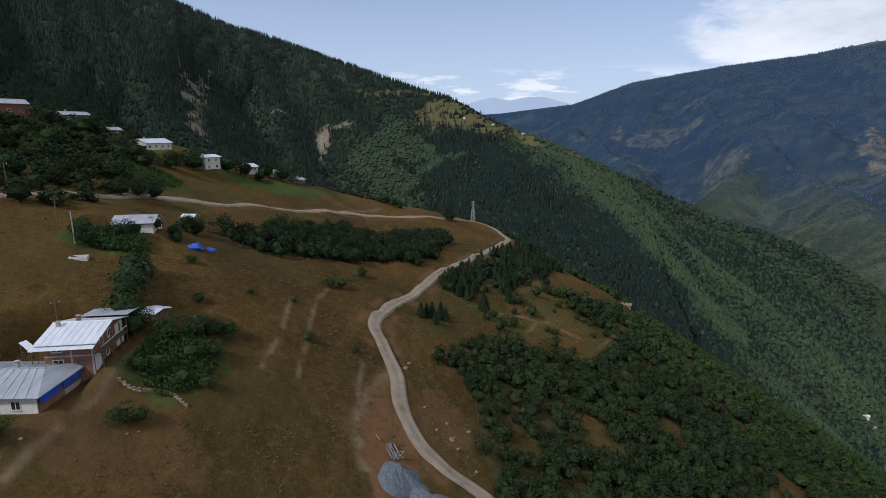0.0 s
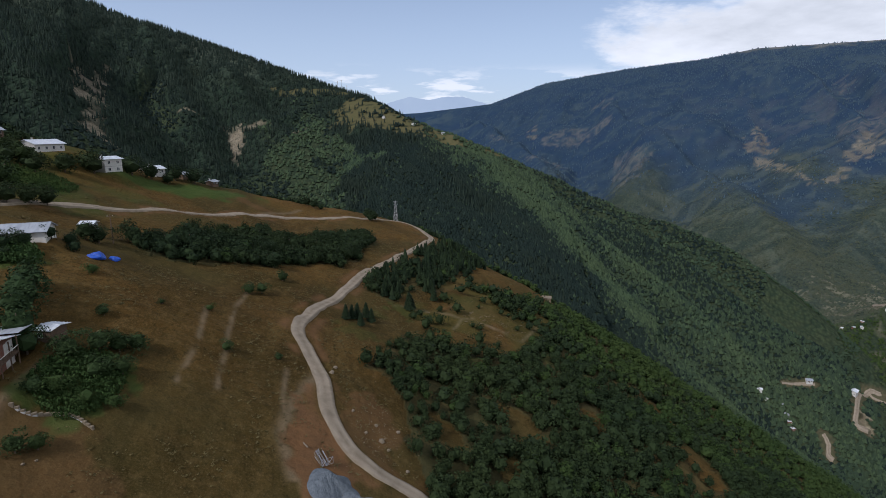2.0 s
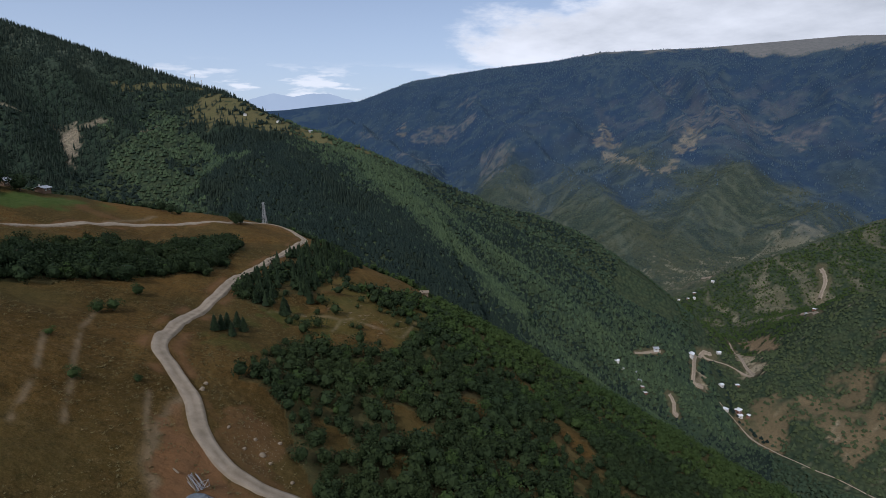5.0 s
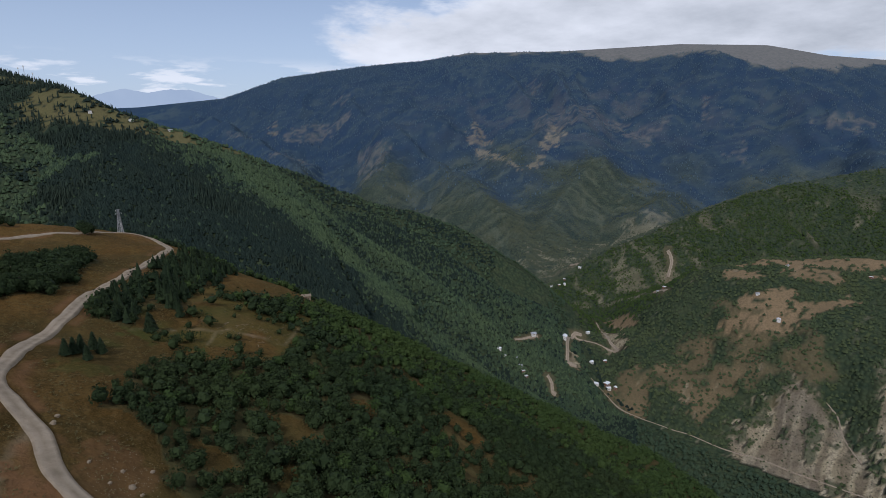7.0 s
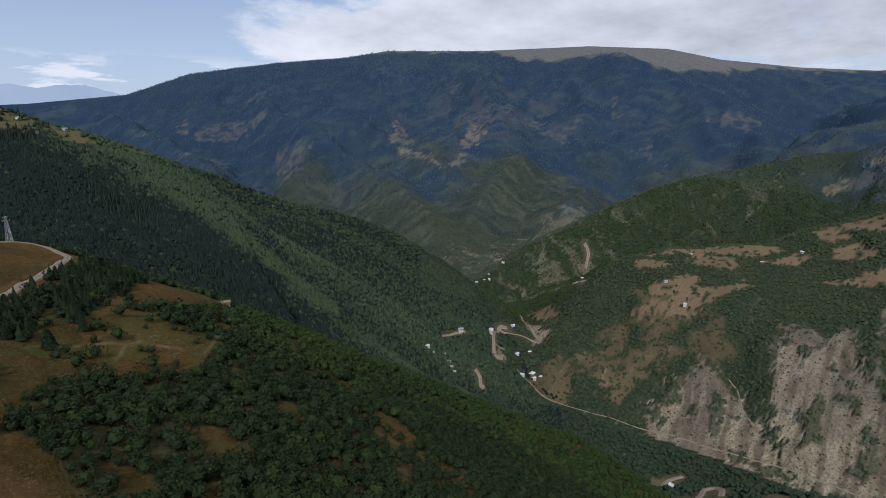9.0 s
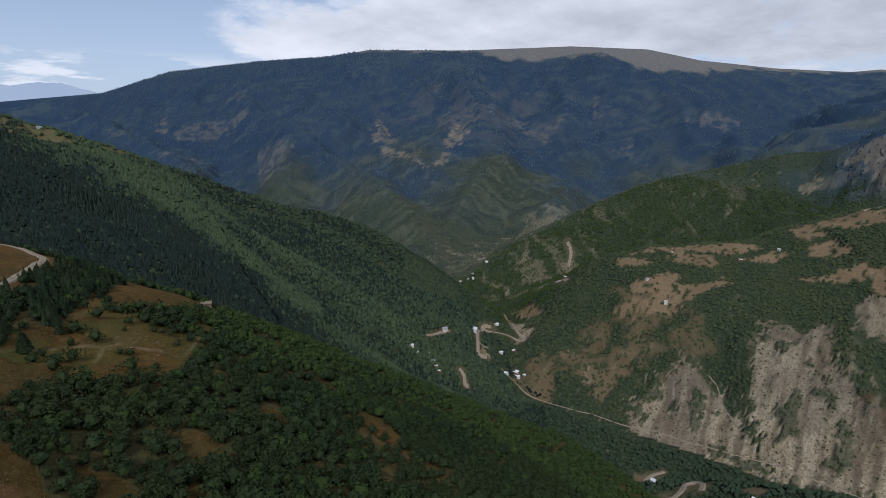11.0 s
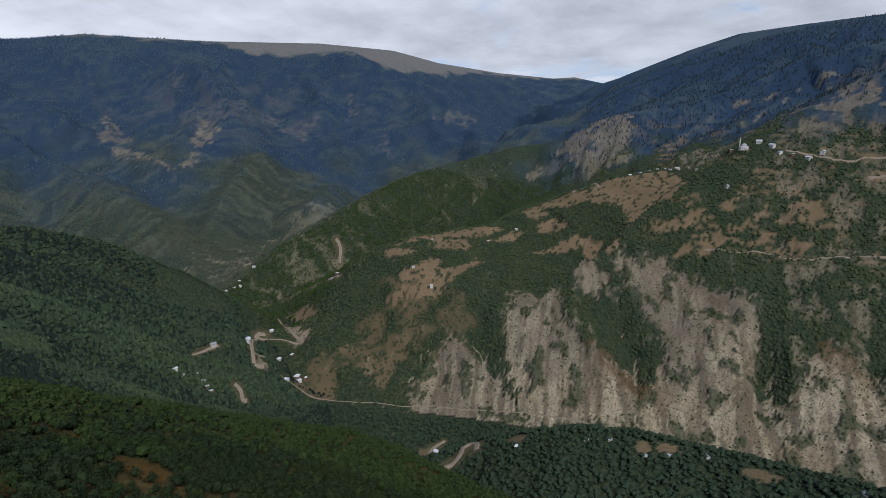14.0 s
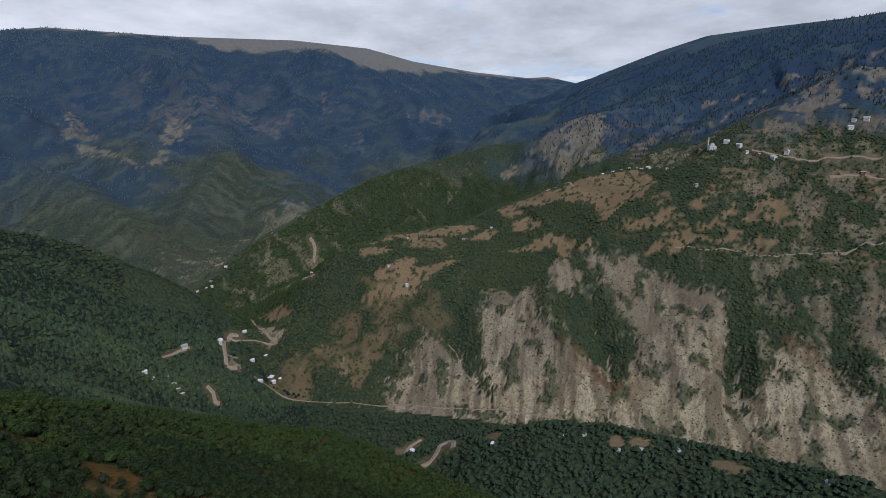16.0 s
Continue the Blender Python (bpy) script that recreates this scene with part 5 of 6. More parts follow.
def garden_wall():
    ob = thing("garden_wall", "low grey stone wall along the vegetable garden", "wall", -45, 77, z=0.0)
    line = spline([(-49, 75.6), (-46.6, 75.9), (-44.8, 76.9), (-42.2, 77.4), (-39, 76.0)], 0.55)
    rng = random.Random(3)
    for a, b in zip(line[:-1], line[1:]):
        c = (a + b) / 2
        z = float(land(*c))
        ang = math.degrees(math.atan2(b[1] - a[1], b[0] - a[0]))
        for row in range(2):
            L = np.hypot(*(b - a)) * 0.49
            h = 0.36
            z0 = z - 0.25 + row * h
            m = pose(c[0] + 45, c[1] - 77, z0, 0, 0, ang + rng.uniform(-4, 4))
            part("stone", box(bmesh.new(), -L, -0.18 + rng.uniform(-0.03, 0.03), 0, L, 0.18, h * 0.96, m, 0.04), STONE if row or rng.random() < 0.6 else CONCRETE, ob)


def utility_pole(x, y, h, label="weathered wooden power pole", arm=True, lean=2.0):
    ob = thing("utility_pole", label, "pole", x, y, 30, "power poles")
    bm = bmesh.new()
    bmesh.ops.create_cone(bm, cap_ends=True, segments=8, radius1=0.16, radius2=0.1, depth=h + 1, matrix=pose(0, 0, h / 2 - 0.5, lean, 0, 0))
    part("post", bm, PLANK if arm else CONCRETE, ob)
    off = -math.tan(radians(lean)) * h / 2
    if arm:
        a = part("crossarm", box(bmesh.new(), -0.7, off - 0.06, h - 0.7, 0.7, off + 0.06, h - 0.58), PLANK, ob)
        for x0 in (-0.6, 0, 0.6):
            part("insulator", bar(bmesh.new(), (x0, off, h - 0.58), (x0, off, h - 0.4), 0.1, 6), FRAME_PAINT, a)


def pylon(x, y, h):
    ob = thing("pylon", "grey steel lattice power pylon beside the road bend", "pylon", x, y, 20)
    foot, top = 1.1, 0.28

    def corner(k, t):
        s = foot + (top - foot) * min(t / 0.85, 1)
        return (s * (1 if k in (0, 3) else -1), s * (1 if k < 2 else -1), t * h)

    for k in range(4):
        part("leg", bar(bmesh.new(), (*corner(k, -0.03)[:2], -0.5), corner(k, 1.0), 0.2), STEEL, ob)
    steps = [0.0, 0.2, 0.37, 0.51, 0.63, 0.74, 0.83, 0.92, 1.0]
    for k in range(4):
        for a, b in zip(steps[:-1], steps[1:]):
            part("brace", bar(bmesh.new(), corner(k, a), corner((k + 1) % 4, b), 0.1), STEEL, ob)
            part("brace", bar(bmesh.new(), corner((k + 1) % 4, a), corner(k, b), 0.1), STEEL, ob)
    for z, w in ((0.83 * h, 1.6), (0.97 * h, 1.2)):
        arm = part("crossarm", box(bmesh.new(), -w, -0.12, z, w, 0.12, z + 0.14), STEEL, ob)
        for s in (-1, 1):
            part("insulator", bar(bmesh.new(), (s * (w - 0.1), 0, z - 0.5), (s * (w - 0.1), 0, z), 0.12, 6), FRAME_PAINT, arm)


def grit_heap(x, y, lx, ly, h, turn, label):
    ob = thing("gravel_heap", label, "gravel", x, y, turn)
    bm = bmesh.new()
    rings, n = 26, 84
    c, s = math.cos(radians(turn)), math.sin(radians(turn))

    def place(u, v, lift):
        wx, wy = x + u * c - v * s, y + u * s + v * c
        return (u, v, float(land(wx, wy)) - ob.location.z + lift)

    ids = [[bm.verts.new(place(0, 0, h))]]
    for r in range(1, rings + 1):
        row = []
        for k in range(n):
            a, f = 2 * math.pi * k / n, r / rings
            edge = 1 + 0.5 * noise.noise(Vector((math.cos(a) * 1.3, math.sin(a) * 1.3, x)))
            u, v = lx * f * edge * math.cos(a), ly * f * edge * math.sin(a)
            lump = 0.35 * noise.noise(Vector((u * 0.5, v * 0.5, 3))) + 0.2 * noise.noise(Vector((u * 1.7, v * 1.7, 8))) + 0.14 * noise.noise(Vector((u * 4.5, v * 4.5, 5)))
            row.append(bm.verts.new(place(u, v, (h * (1 - f ** 1.3) + lump * h * (1 - f)) - 0.12 * (r == rings))))
        ids.append(row)
    for k in range(n):
        bm.faces.new((ids[0][0], ids[1][k], ids[1][(k + 1) % n]))
        for r in range(1, rings):
            bm.faces.new((ids[r][k], ids[r + 1][k], ids[r + 1][(k + 1) % n], ids[r][(k + 1) % n]))
    part("mound", bm, GREY_GRIT, ob)


def tube_stack():
    ob = thing("scaffold_stack", "loose stack of grey scaffold tubes and frames on red soil", "scaffolding", -8.6, 85.2, 24)
    rng = random.Random(8)
    for k in range(16):
        x, z = rng.uniform(-0.9, 0.9), 0.15 + 0.09 * (k // 5)
        a, y = rng.uniform(-0.25, 0.25), rng.uniform(-0.5, 0.5)
        L = rng.uniform(1.5, 2.4)
        part("tube", bar(bmesh.new(), (x - a, y - L, z - 0.1), (x + a, y + L, z + 0.35), 0.1, 6), STEEL if k % 3 else PALE_WOOD, ob)
    for x in (-0.7, 0.3):
        bm = bmesh.new()
        for p, q in (((0, 0, 0), (1.0, 0, 0)), ((1.0, 0, 0), (1.0, 0, 1.2)), ((1.0, 0, 1.2), (0, 0, 1.2)), ((0, 0, 1.2), (0, 0, 0)), ((0, 0, 0), (1.0, 0, 1.2))):
            bar(bm, (x + p[0], -2.2, p[2]), (x + q[0], -2.2, q[2]), 0.09, 6)
        part("frame", bm, STEEL, ob)
    beam = thing("beam", "single pale timber beam lying on red soil", "timber", -11.6, 87.5, 30)
    part("timber", box(bmesh.new(), -0.12, -1.4, 0.02, 0.12, 1.4, 0.2, None, 0.02), PALE_WOOD, beam)


def stone_hut(x, y):
    ob = thing("hut", "low stone hut with a pale flat roof on the ridge", "hut", x, y, -20)
    part("wall", box(bmesh.new(), -2.2, -1.5, -1.5, 2.2, 1.5, 1.3, None, 0.05), STONE, ob)
    part("roof", slab(bmesh.new(), (-2.5, -1.8, 1.4), (2.5, -1.8, 1.4), (2.5, 1.8, 1.65), (-2.5, 1.8, 1.65), 0.16), STONE, ob)
    part("door", box(bmesh.new(), -0.45, -1.56, 0, 0.45, -1.48, 1.25), PLANK, ob)


lean_to()
basin()
tarp_heap(-60.0, 128.3, 1.5, "crumpled bright blue tarpaulin by the stone bank")
tarp_heap(-57.5, 131.0, 1.0, "small crumpled blue tarpaulin by the stone bank")
garden_wall()
utility_pole(-64, 85.5, 7.5)
utility_pole(-77, 111, 7, arm=False, label="slim grey concrete power pole")
utility_pole(-65.5, 150, 8)
utility_pole(-106, 132, 8)
utility_pole(-85, 118, 6)
pylon(18.5, 328, 12.5)
grit_heap(-6.5, 79.5, 4.2, 3.2, 1.7, 20, "heap of blue-grey gravel on red soil")
grit_heap(-0.8, 77.0, 4.6, 2.8, 1.4, -15, "second heap of blue-grey gravel beside the road")
tube_stack()
stone_hut(87.5, 246)


# ---------------------------------------------------------------- boulders and rubble
def boulder(x, y, size, seed):
    bm = bmesh.new()
    bmesh.ops.create_icosphere(bm, subdivisions=2, radius=size)
    for v in bm.verts:
        v.co *= 1 + 0.45 * noise.noise(v.co / size * 1.1 + Vector((seed * 3.7, 0, 0)))
        v.co.z *= 0.7
    me = bpy.data.meshes.new("boulder")
    bm.to_mesh(me)
    bm.free()
    me.materials.append(STONE)
    ob = new("boulder", me)
    ob.location = (x, y, float(land(x, y)) + size * 0.25)
    return tagged(ob, "pale angular boulder in dry grass", "boulder", "boulders")


for k, (bx, by, bs) in enumerate([(2.0, 96.0, 0.6), (-1.0, 96.5, 0.35), (1.0, 99.7, 0.4), (5.5, 101, 0.45), (3.2, 94.0, 0.4), (-3.5, 101, 0.35), (-8.2, 113, 0.6), (-7.6, 116, 0.45), (-44, 68.5, 0.25), (-43, 69.5, 0.2), (-53.5, 62, 0.3), (6.5, 90, 0.4)]):
    boulder(bx, by, bs, k)


def far_village():
    """Farmsteads of the valley and the shelf, three kinds repeated."""
    kinds = []
    for k, (w, d, h, rise, wall, roof) in enumerate(((10, 8, 5.5, 1.6, PLASTER, SHEET), (8, 7, 3.2, 1.4, PLASTER, OLD_SHEET), (9, 7, 5.0, 0.5, BRICK, SHEET))):
        label = ("white two-storey village house with a metal roof", "white village cottage with a grey roof", "brick village house with a bright flat metal roof")[k]
        ob = thing("village_house", label, "house", (673, 620, 685)[k], (610, 632, 524)[k], (30, -20, 10)[k], "village houses")
        part("wall", gable_walls(bmesh.new(), w, d, h, rise, -3), wall, ob)
        sheet_roof(ob, w, d, h, rise, 0.8, roof)
        for s in ("front", "left"):
            for u in (-1.8, 1.8):
                window(ob, s, u, 1.2, 1.2, 1.3, (w, d))
        part("door", box(bmesh.new(), -0.5, -d / 2 - 0.05, 0, 0.5, -d / 2 + 0.02, 2.1), PLANK, ob)
        kinds.append(ob)
    rng = random.Random(21)
    for x, y in ((542, 630), (548, 622), (565, 614), (567, 604), (566, 597), (567, 591), (691, 563), (735, 570), (664, 528), (682, 518), (693, 512), (968, 617), (960, 625), (968, 927), (977, 910), (987, 902), (950, 930), (1000, 915), (1048, 909),
                 (770, 640), (1140, 330), (1075, 440), (1240, 290), (930, 420), (905, 372), (600, 240), (542, 43), (550, 20), (538, -40), (531, -16), (537, 117), (515, -198), (549, -76)):
        copy_thing(kinds[1 if y < 100 else rng.randrange(3)], pose(x, y, float(land(x, y)), 0, 0, rng.uniform(0, 360))).scale = (0.65, 0.65, 0.65)
    for x, y in ((1545, 70), (1530, 55), (1552, 30), (1560, 8), (1556, -12), (1562, -30), (1540, -42), (1558, -60), (1550, -88), (1535, -105), (1525, -125), (1500, -140), (1440, -150), (1355, -158), (1330, -205), (1318, -228), (1300, -240),
                 (1295, -262), (1290, -290), (1300, -315), (1371, -441), (1385, -450), (1380, -470), (1262, -440), (1210, -140)):
        copy_thing(kinds[rng.randrange(3)], pose(x, y, float(land(x, y)), 0, 0, rng.uniform(0, 360)))
    for x, y in ((95, 1040), (40, 1052), (150, 1032)):
        copy_thing(kinds[1], pose(x, y, float(land(x, y)), 0, 0, rng.uniform(0, 360))).scale = (0.8, 0.8, 0.8)


def mosque():
    ob = thing("mosque", "small white mosque with a grey dome and one slender minaret", "mosque", 1318, -176, 10)
    part("hall", box(bmesh.new(), -7, -7, -3, 7, 7, 7, None, 0.1), PLASTER, ob)
    bm = bmesh.new()
    bmesh.ops.create_uvsphere(bm, u_segments=20, v_segments=12, radius=6)
    bmesh.ops.delete(bm, geom=[v for v in bm.verts if v.co.z < -0.5], context="VERTS")
    bmesh.ops.translate(bm, vec=(0, 0, 7), verts=bm.verts)
    part("dome", bm, OLD_SHEET, ob)
    tower = part("minaret", bar(bmesh.new(), (9, 6, -3), (9, 6, 22), 2.4, 12), PLASTER, ob, "slender white minaret")
    part("balcony", bar(bmesh.new(), (9, 6, 16.5), (9, 6, 17.6), 3.6, 12), PLASTER, tower)
    bm = bmesh.new()
    bmesh.ops.create_cone(bm, cap_ends=True, segments=12, radius1=1.4, radius2=0.05, depth=6, matrix=pose(9, 6, 25))
    part("spire", bm, OLD_SHEET, tower)
    for side in ("front", "left"):
        for u in (-4, 0, 4):
            window(ob, side, u, 2.0, 1.4, 2.4, (14, 14))


def mast(x, y, h):
    ob = thing("radio_mast", "thin grey steel radio mast on the ridge", "mast", x, y, 0, "radio masts")
    part("pole", bar(bmesh.new(), (0, 0, -1), (0, 0, h), 0.7, 6), STEEL, ob)
    part("antenna", box(bmesh.new(), -0.9, -0.4, h - 3, 0.9, 0.4, h - 0.4), FRAME_PAINT, ob)


far_village()
mosque()
for mx, my, mh in ((-50, 1228, 19), (-42, 1222, 24), (-30, 1204, 16)):
    mast(mx, my, mh)



# ---------------------------------------------------------------- woods
def ico():
    t = (1 + 5 ** 0.5) / 2
    v = np.array([(-1, t, 0), (1, t, 0), (-1, -t, 0), (1, -t, 0), (0, -1, t), (0, 1, t), (0, -1, -t), (0, 1, -t), (t, 0, -1), (t, 0, 1), (-t, 0, -1), (-t, 0, 1)], float)
    f = np.array([(0, 11, 5), (0, 5, 1), (0, 1, 7), (0, 7, 10), (0, 10, 11), (1, 5, 9), (5, 11, 4), (11, 10, 2), (10, 7, 6), (7, 1, 8),
                  (3, 9, 4), (3, 4, 2), (3, 2, 6), (3, 6, 8), (3, 8, 9), (4, 9, 5), (2, 4, 11), (6, 2, 10), (8, 6, 7), (9, 8, 1)])
    return v / np.linalg.norm(v[0]), f


def leafy(rng, count, leaf, core=True):
    """A crown of height 1 and width about 0.9 from many loose leaf clumps round a dark core."""
    verts, faces = [], []
    lobes = rng.normal(size=(5, 3)) * (0.17, 0.17, 0.15) + (0, 0, 0.48)
    for k in range(count):
        c = lobes[k % 5]
        d = rng.normal(size=3)
        d /= np.linalg.norm(d)
        d[2] = abs(d[2]) if rng.random() < 0.6 else d[2]
        p = c + d * (0.30, 0.30, 0.34) * rng.uniform(0.75, 1.1)
        n = d + rng.normal(size=3) * 0.45
        n /= np.linalg.norm(n)
        a = np.cross(n, rng.normal(size=3))
        a /= np.linalg.norm(a)
        b = np.cross(n, a)
        s = leaf * rng.uniform(0.7, 1.4)
        base = len(verts)
        verts += [p + a * s, p - a * s * 0.5 + b * s * 0.87 + n * s * 0.2, p - a * s * 0.5 - b * s * 0.87 - n * s * 0.2]
        faces.append((base, base + 1, base + 2))
    if core:
        iv, jf = ico()
        base = len(verts)
        verts += list(np.array((0, 0, 0.45)) + iv * (0.36, 0.36, 0.36) * rng.uniform(0.8, 1.1, (12, 1)))
        faces += [tuple(base + q for q in tri) for tri in jf]
    return np.array(verts), np.array(faces)


def blob(rng, sides=5):
    """A coarse bush of height 1: two uneven rings and a top."""
    verts, faces = [], []
    for z, w in ((0.0, 0.36), (0.5, 0.5)):
        for k in range(sides):
            a = 2 * math.pi * (k + z) / sides + rng.uniform(-0.25, 0.25)
            g = w * rng.uniform(0.75, 1.2)
            verts.append((g * math.cos(a), g * math.sin(a), z + rng.uniform(-0.1, 0.12)))
    verts.append((rng.uniform(-0.12, 0.12), rng.uniform(-0.12, 0.12), 1.0))
    for k in range(sides):
        n = (k + 1) % sides
        faces += [(k, n, sides + n), (k, sides + n, sides + k), (sides + k, sides + n, 2 * sides)]
    return np.array(verts), np.array(faces)


def dome(rng):
    """A far crown of height 1: a five-sided cap with a smaller one leaning on it."""
    verts, faces = [], []
    for sides, wide, low, high, off in ((5, 0.52, 0.05, 1.0, 0.0), (3, 0.34, 0.2, 0.8, 0.26)):
        turn, base = rng.uniform(0, 6.3), len(verts)
        cx, cy = off * math.cos(turn), off * math.sin(turn)
        for k in range(sides):
            a, g = turn + 2 * math.pi * k / sides + rng.uniform(-0.3, 0.3), wide * rng.uniform(0.8, 1.2)
            verts.append((cx + g * math.cos(a), cy + g * math.sin(a), low + rng.uniform(0, 0.25)))
        verts.append((cx + rng.uniform(-0.14, 0.14), cy + rng.uniform(-0.14, 0.14), high))
        faces += [(base + k, base + (k + 1) % sides, base + sides) for k in range(sides)]
    return np.array(verts), np.array(faces)


def spire(rng, tiers=3, sides=6):
    """A conifer of height 1: ragged cones above one another."""
    verts, faces = [], []
    for k in range(tiers):
        low, high = 0.08 + 0.27 * k, min(1.0, 0.08 + 0.27 * k + 0.5)
        wide = 0.24 * (1 - 0.27 * k)
        base = len(verts)
        for q in range(sides):
            a = 2 * math.pi * (q + 0.5 * k) / sides + rng.uniform(-0.2, 0.2)
            w = wide * rng.uniform(0.7, 1.2)
            verts.append((w * math.cos(a), w * math.sin(a), low + rng.uniform(-0.05, 0.03)))
        verts.append((0, 0, high if k < tiers - 1 else 1.0))
        faces += [(base + q, base + (q + 1) % sides, base + sides) for q in range(sides)]
    return np.array(verts), np.array(faces)


def scatter(name, places, sizes, widths, templates, material, label, seed):
    """One mesh of many plants, each a turned and scaled copy of one of the templates."""
    rng = np.random.RandomState(seed)
    pick = rng.randint(0, len(templates), len(places))
    spin = rng.uniform(0, 2 * math.pi, len(places))
    all_v, all_f, total = [], [], 0
    for k, (tv, tf) in enumerate(templates):
        sel = np.where(pick == k)[0]
        if not len(sel):
            continue
        c, s = np.cos(spin[sel])[:, None], np.sin(spin[sel])[:, None]
        w, h = widths[sel][:, None], sizes[sel][:, None]
        vx = (tv[None, :, 0] * c - tv[None, :, 1] * s) * w + places[sel, 0:1]
        vy = (tv[None, :, 0] * s + tv[None, :, 1] * c) * w + places[sel, 1:2]
        vz = tv[None, :, 2] * h + places[sel, 2:3]
        all_v.append(np.stack([vx, vy, vz], -1).reshape(-1, 3))
        all_f.append((tf[None] + (np.arange(len(sel)) * len(tv))[:, None, None] + total).reshape(-1, 3))
        total += len(sel) * len(tv)
    me = fill_mesh(name, np.vstack(all_v), np.vstack(all_f))
    me.materials.append(material)
    return tagged(new(name, me), label, "trees", kind="stuff")


def stand(rng, turn, reach, tries, key="trees"):
    """Random places in a sector of the land that carry trees."""
    a = np.radians(rng.uniform(*turn, tries))
    r = np.sqrt(rng.uniform(reach[0] ** 2, reach[1] ** 2, tries))
    x, y = r * np.sin(a), r * np.cos(a)
    keep = rng.random(tries) < land(x, y, key)
    x, y = x[keep], y[keep]
    return np.stack([x, y, land(x, y) - 0.1], 1)


def tree_kind(seed, leaves, leaf, material, label, category="tree", conifer=False):
    """A tree of height 1: a tapered trunk with limbs, and a crown of many loose leaf clumps."""
    rng = np.random.RandomState(seed)
    ob = new("tree")
    ob.empty_display_size = 0.3
    tagged(ob, label, category, "field trees")
    bm = bmesh.new()
    top = 0.9 if conifer else 0.55
    bmesh.ops.create_cone(bm, cap_ends=True, segments=7, radius1=0.035, radius2=0.012, depth=top + 0.1, matrix=pose(0, 0, top / 2 - 0.05))
    if not conifer:
        for k in range(5):
            a = k * 1.257 + rng.uniform(-0.4, 0.4)
            bar(bm, (0, 0, 0.22 + 0.05 * k), (0.24 * math.cos(a), 0.24 * math.sin(a), 0.5 + 0.06 * k), 0.022, 5)
    part("trunk", bm, BARK, ob)
    if conifer:
        verts, faces = spire(rng, 4, 9)
        fringe, tri = [], []
        for k in range(leaves):
            t = rng.uniform(0.08, 0.95)
            a, w = rng.uniform(0, 2 * math.pi), 0.25 * (1 - t) * rng.uniform(0.75, 1.15)
            p = np.array([w * math.cos(a), w * math.sin(a), t])
            n = np.array([math.cos(a), math.sin(a), -0.5])
            side = np.array([-math.sin(a), math.cos(a), 0])
            q = len(verts) + len(fringe)
            fringe += [p + side * leaf, p - side * leaf, p + n * leaf * 1.8]
            tri.append((q, q + 1, q + 2))
        verts, faces = np.vstack([verts, fringe]), np.vstack([faces, tri])
    else:
        verts, faces = leafy(rng, leaves, leaf)
    me = fill_mesh("crown", verts, faces)
    me.materials.append(material)
    new("crown", me).parent = ob
    return ob


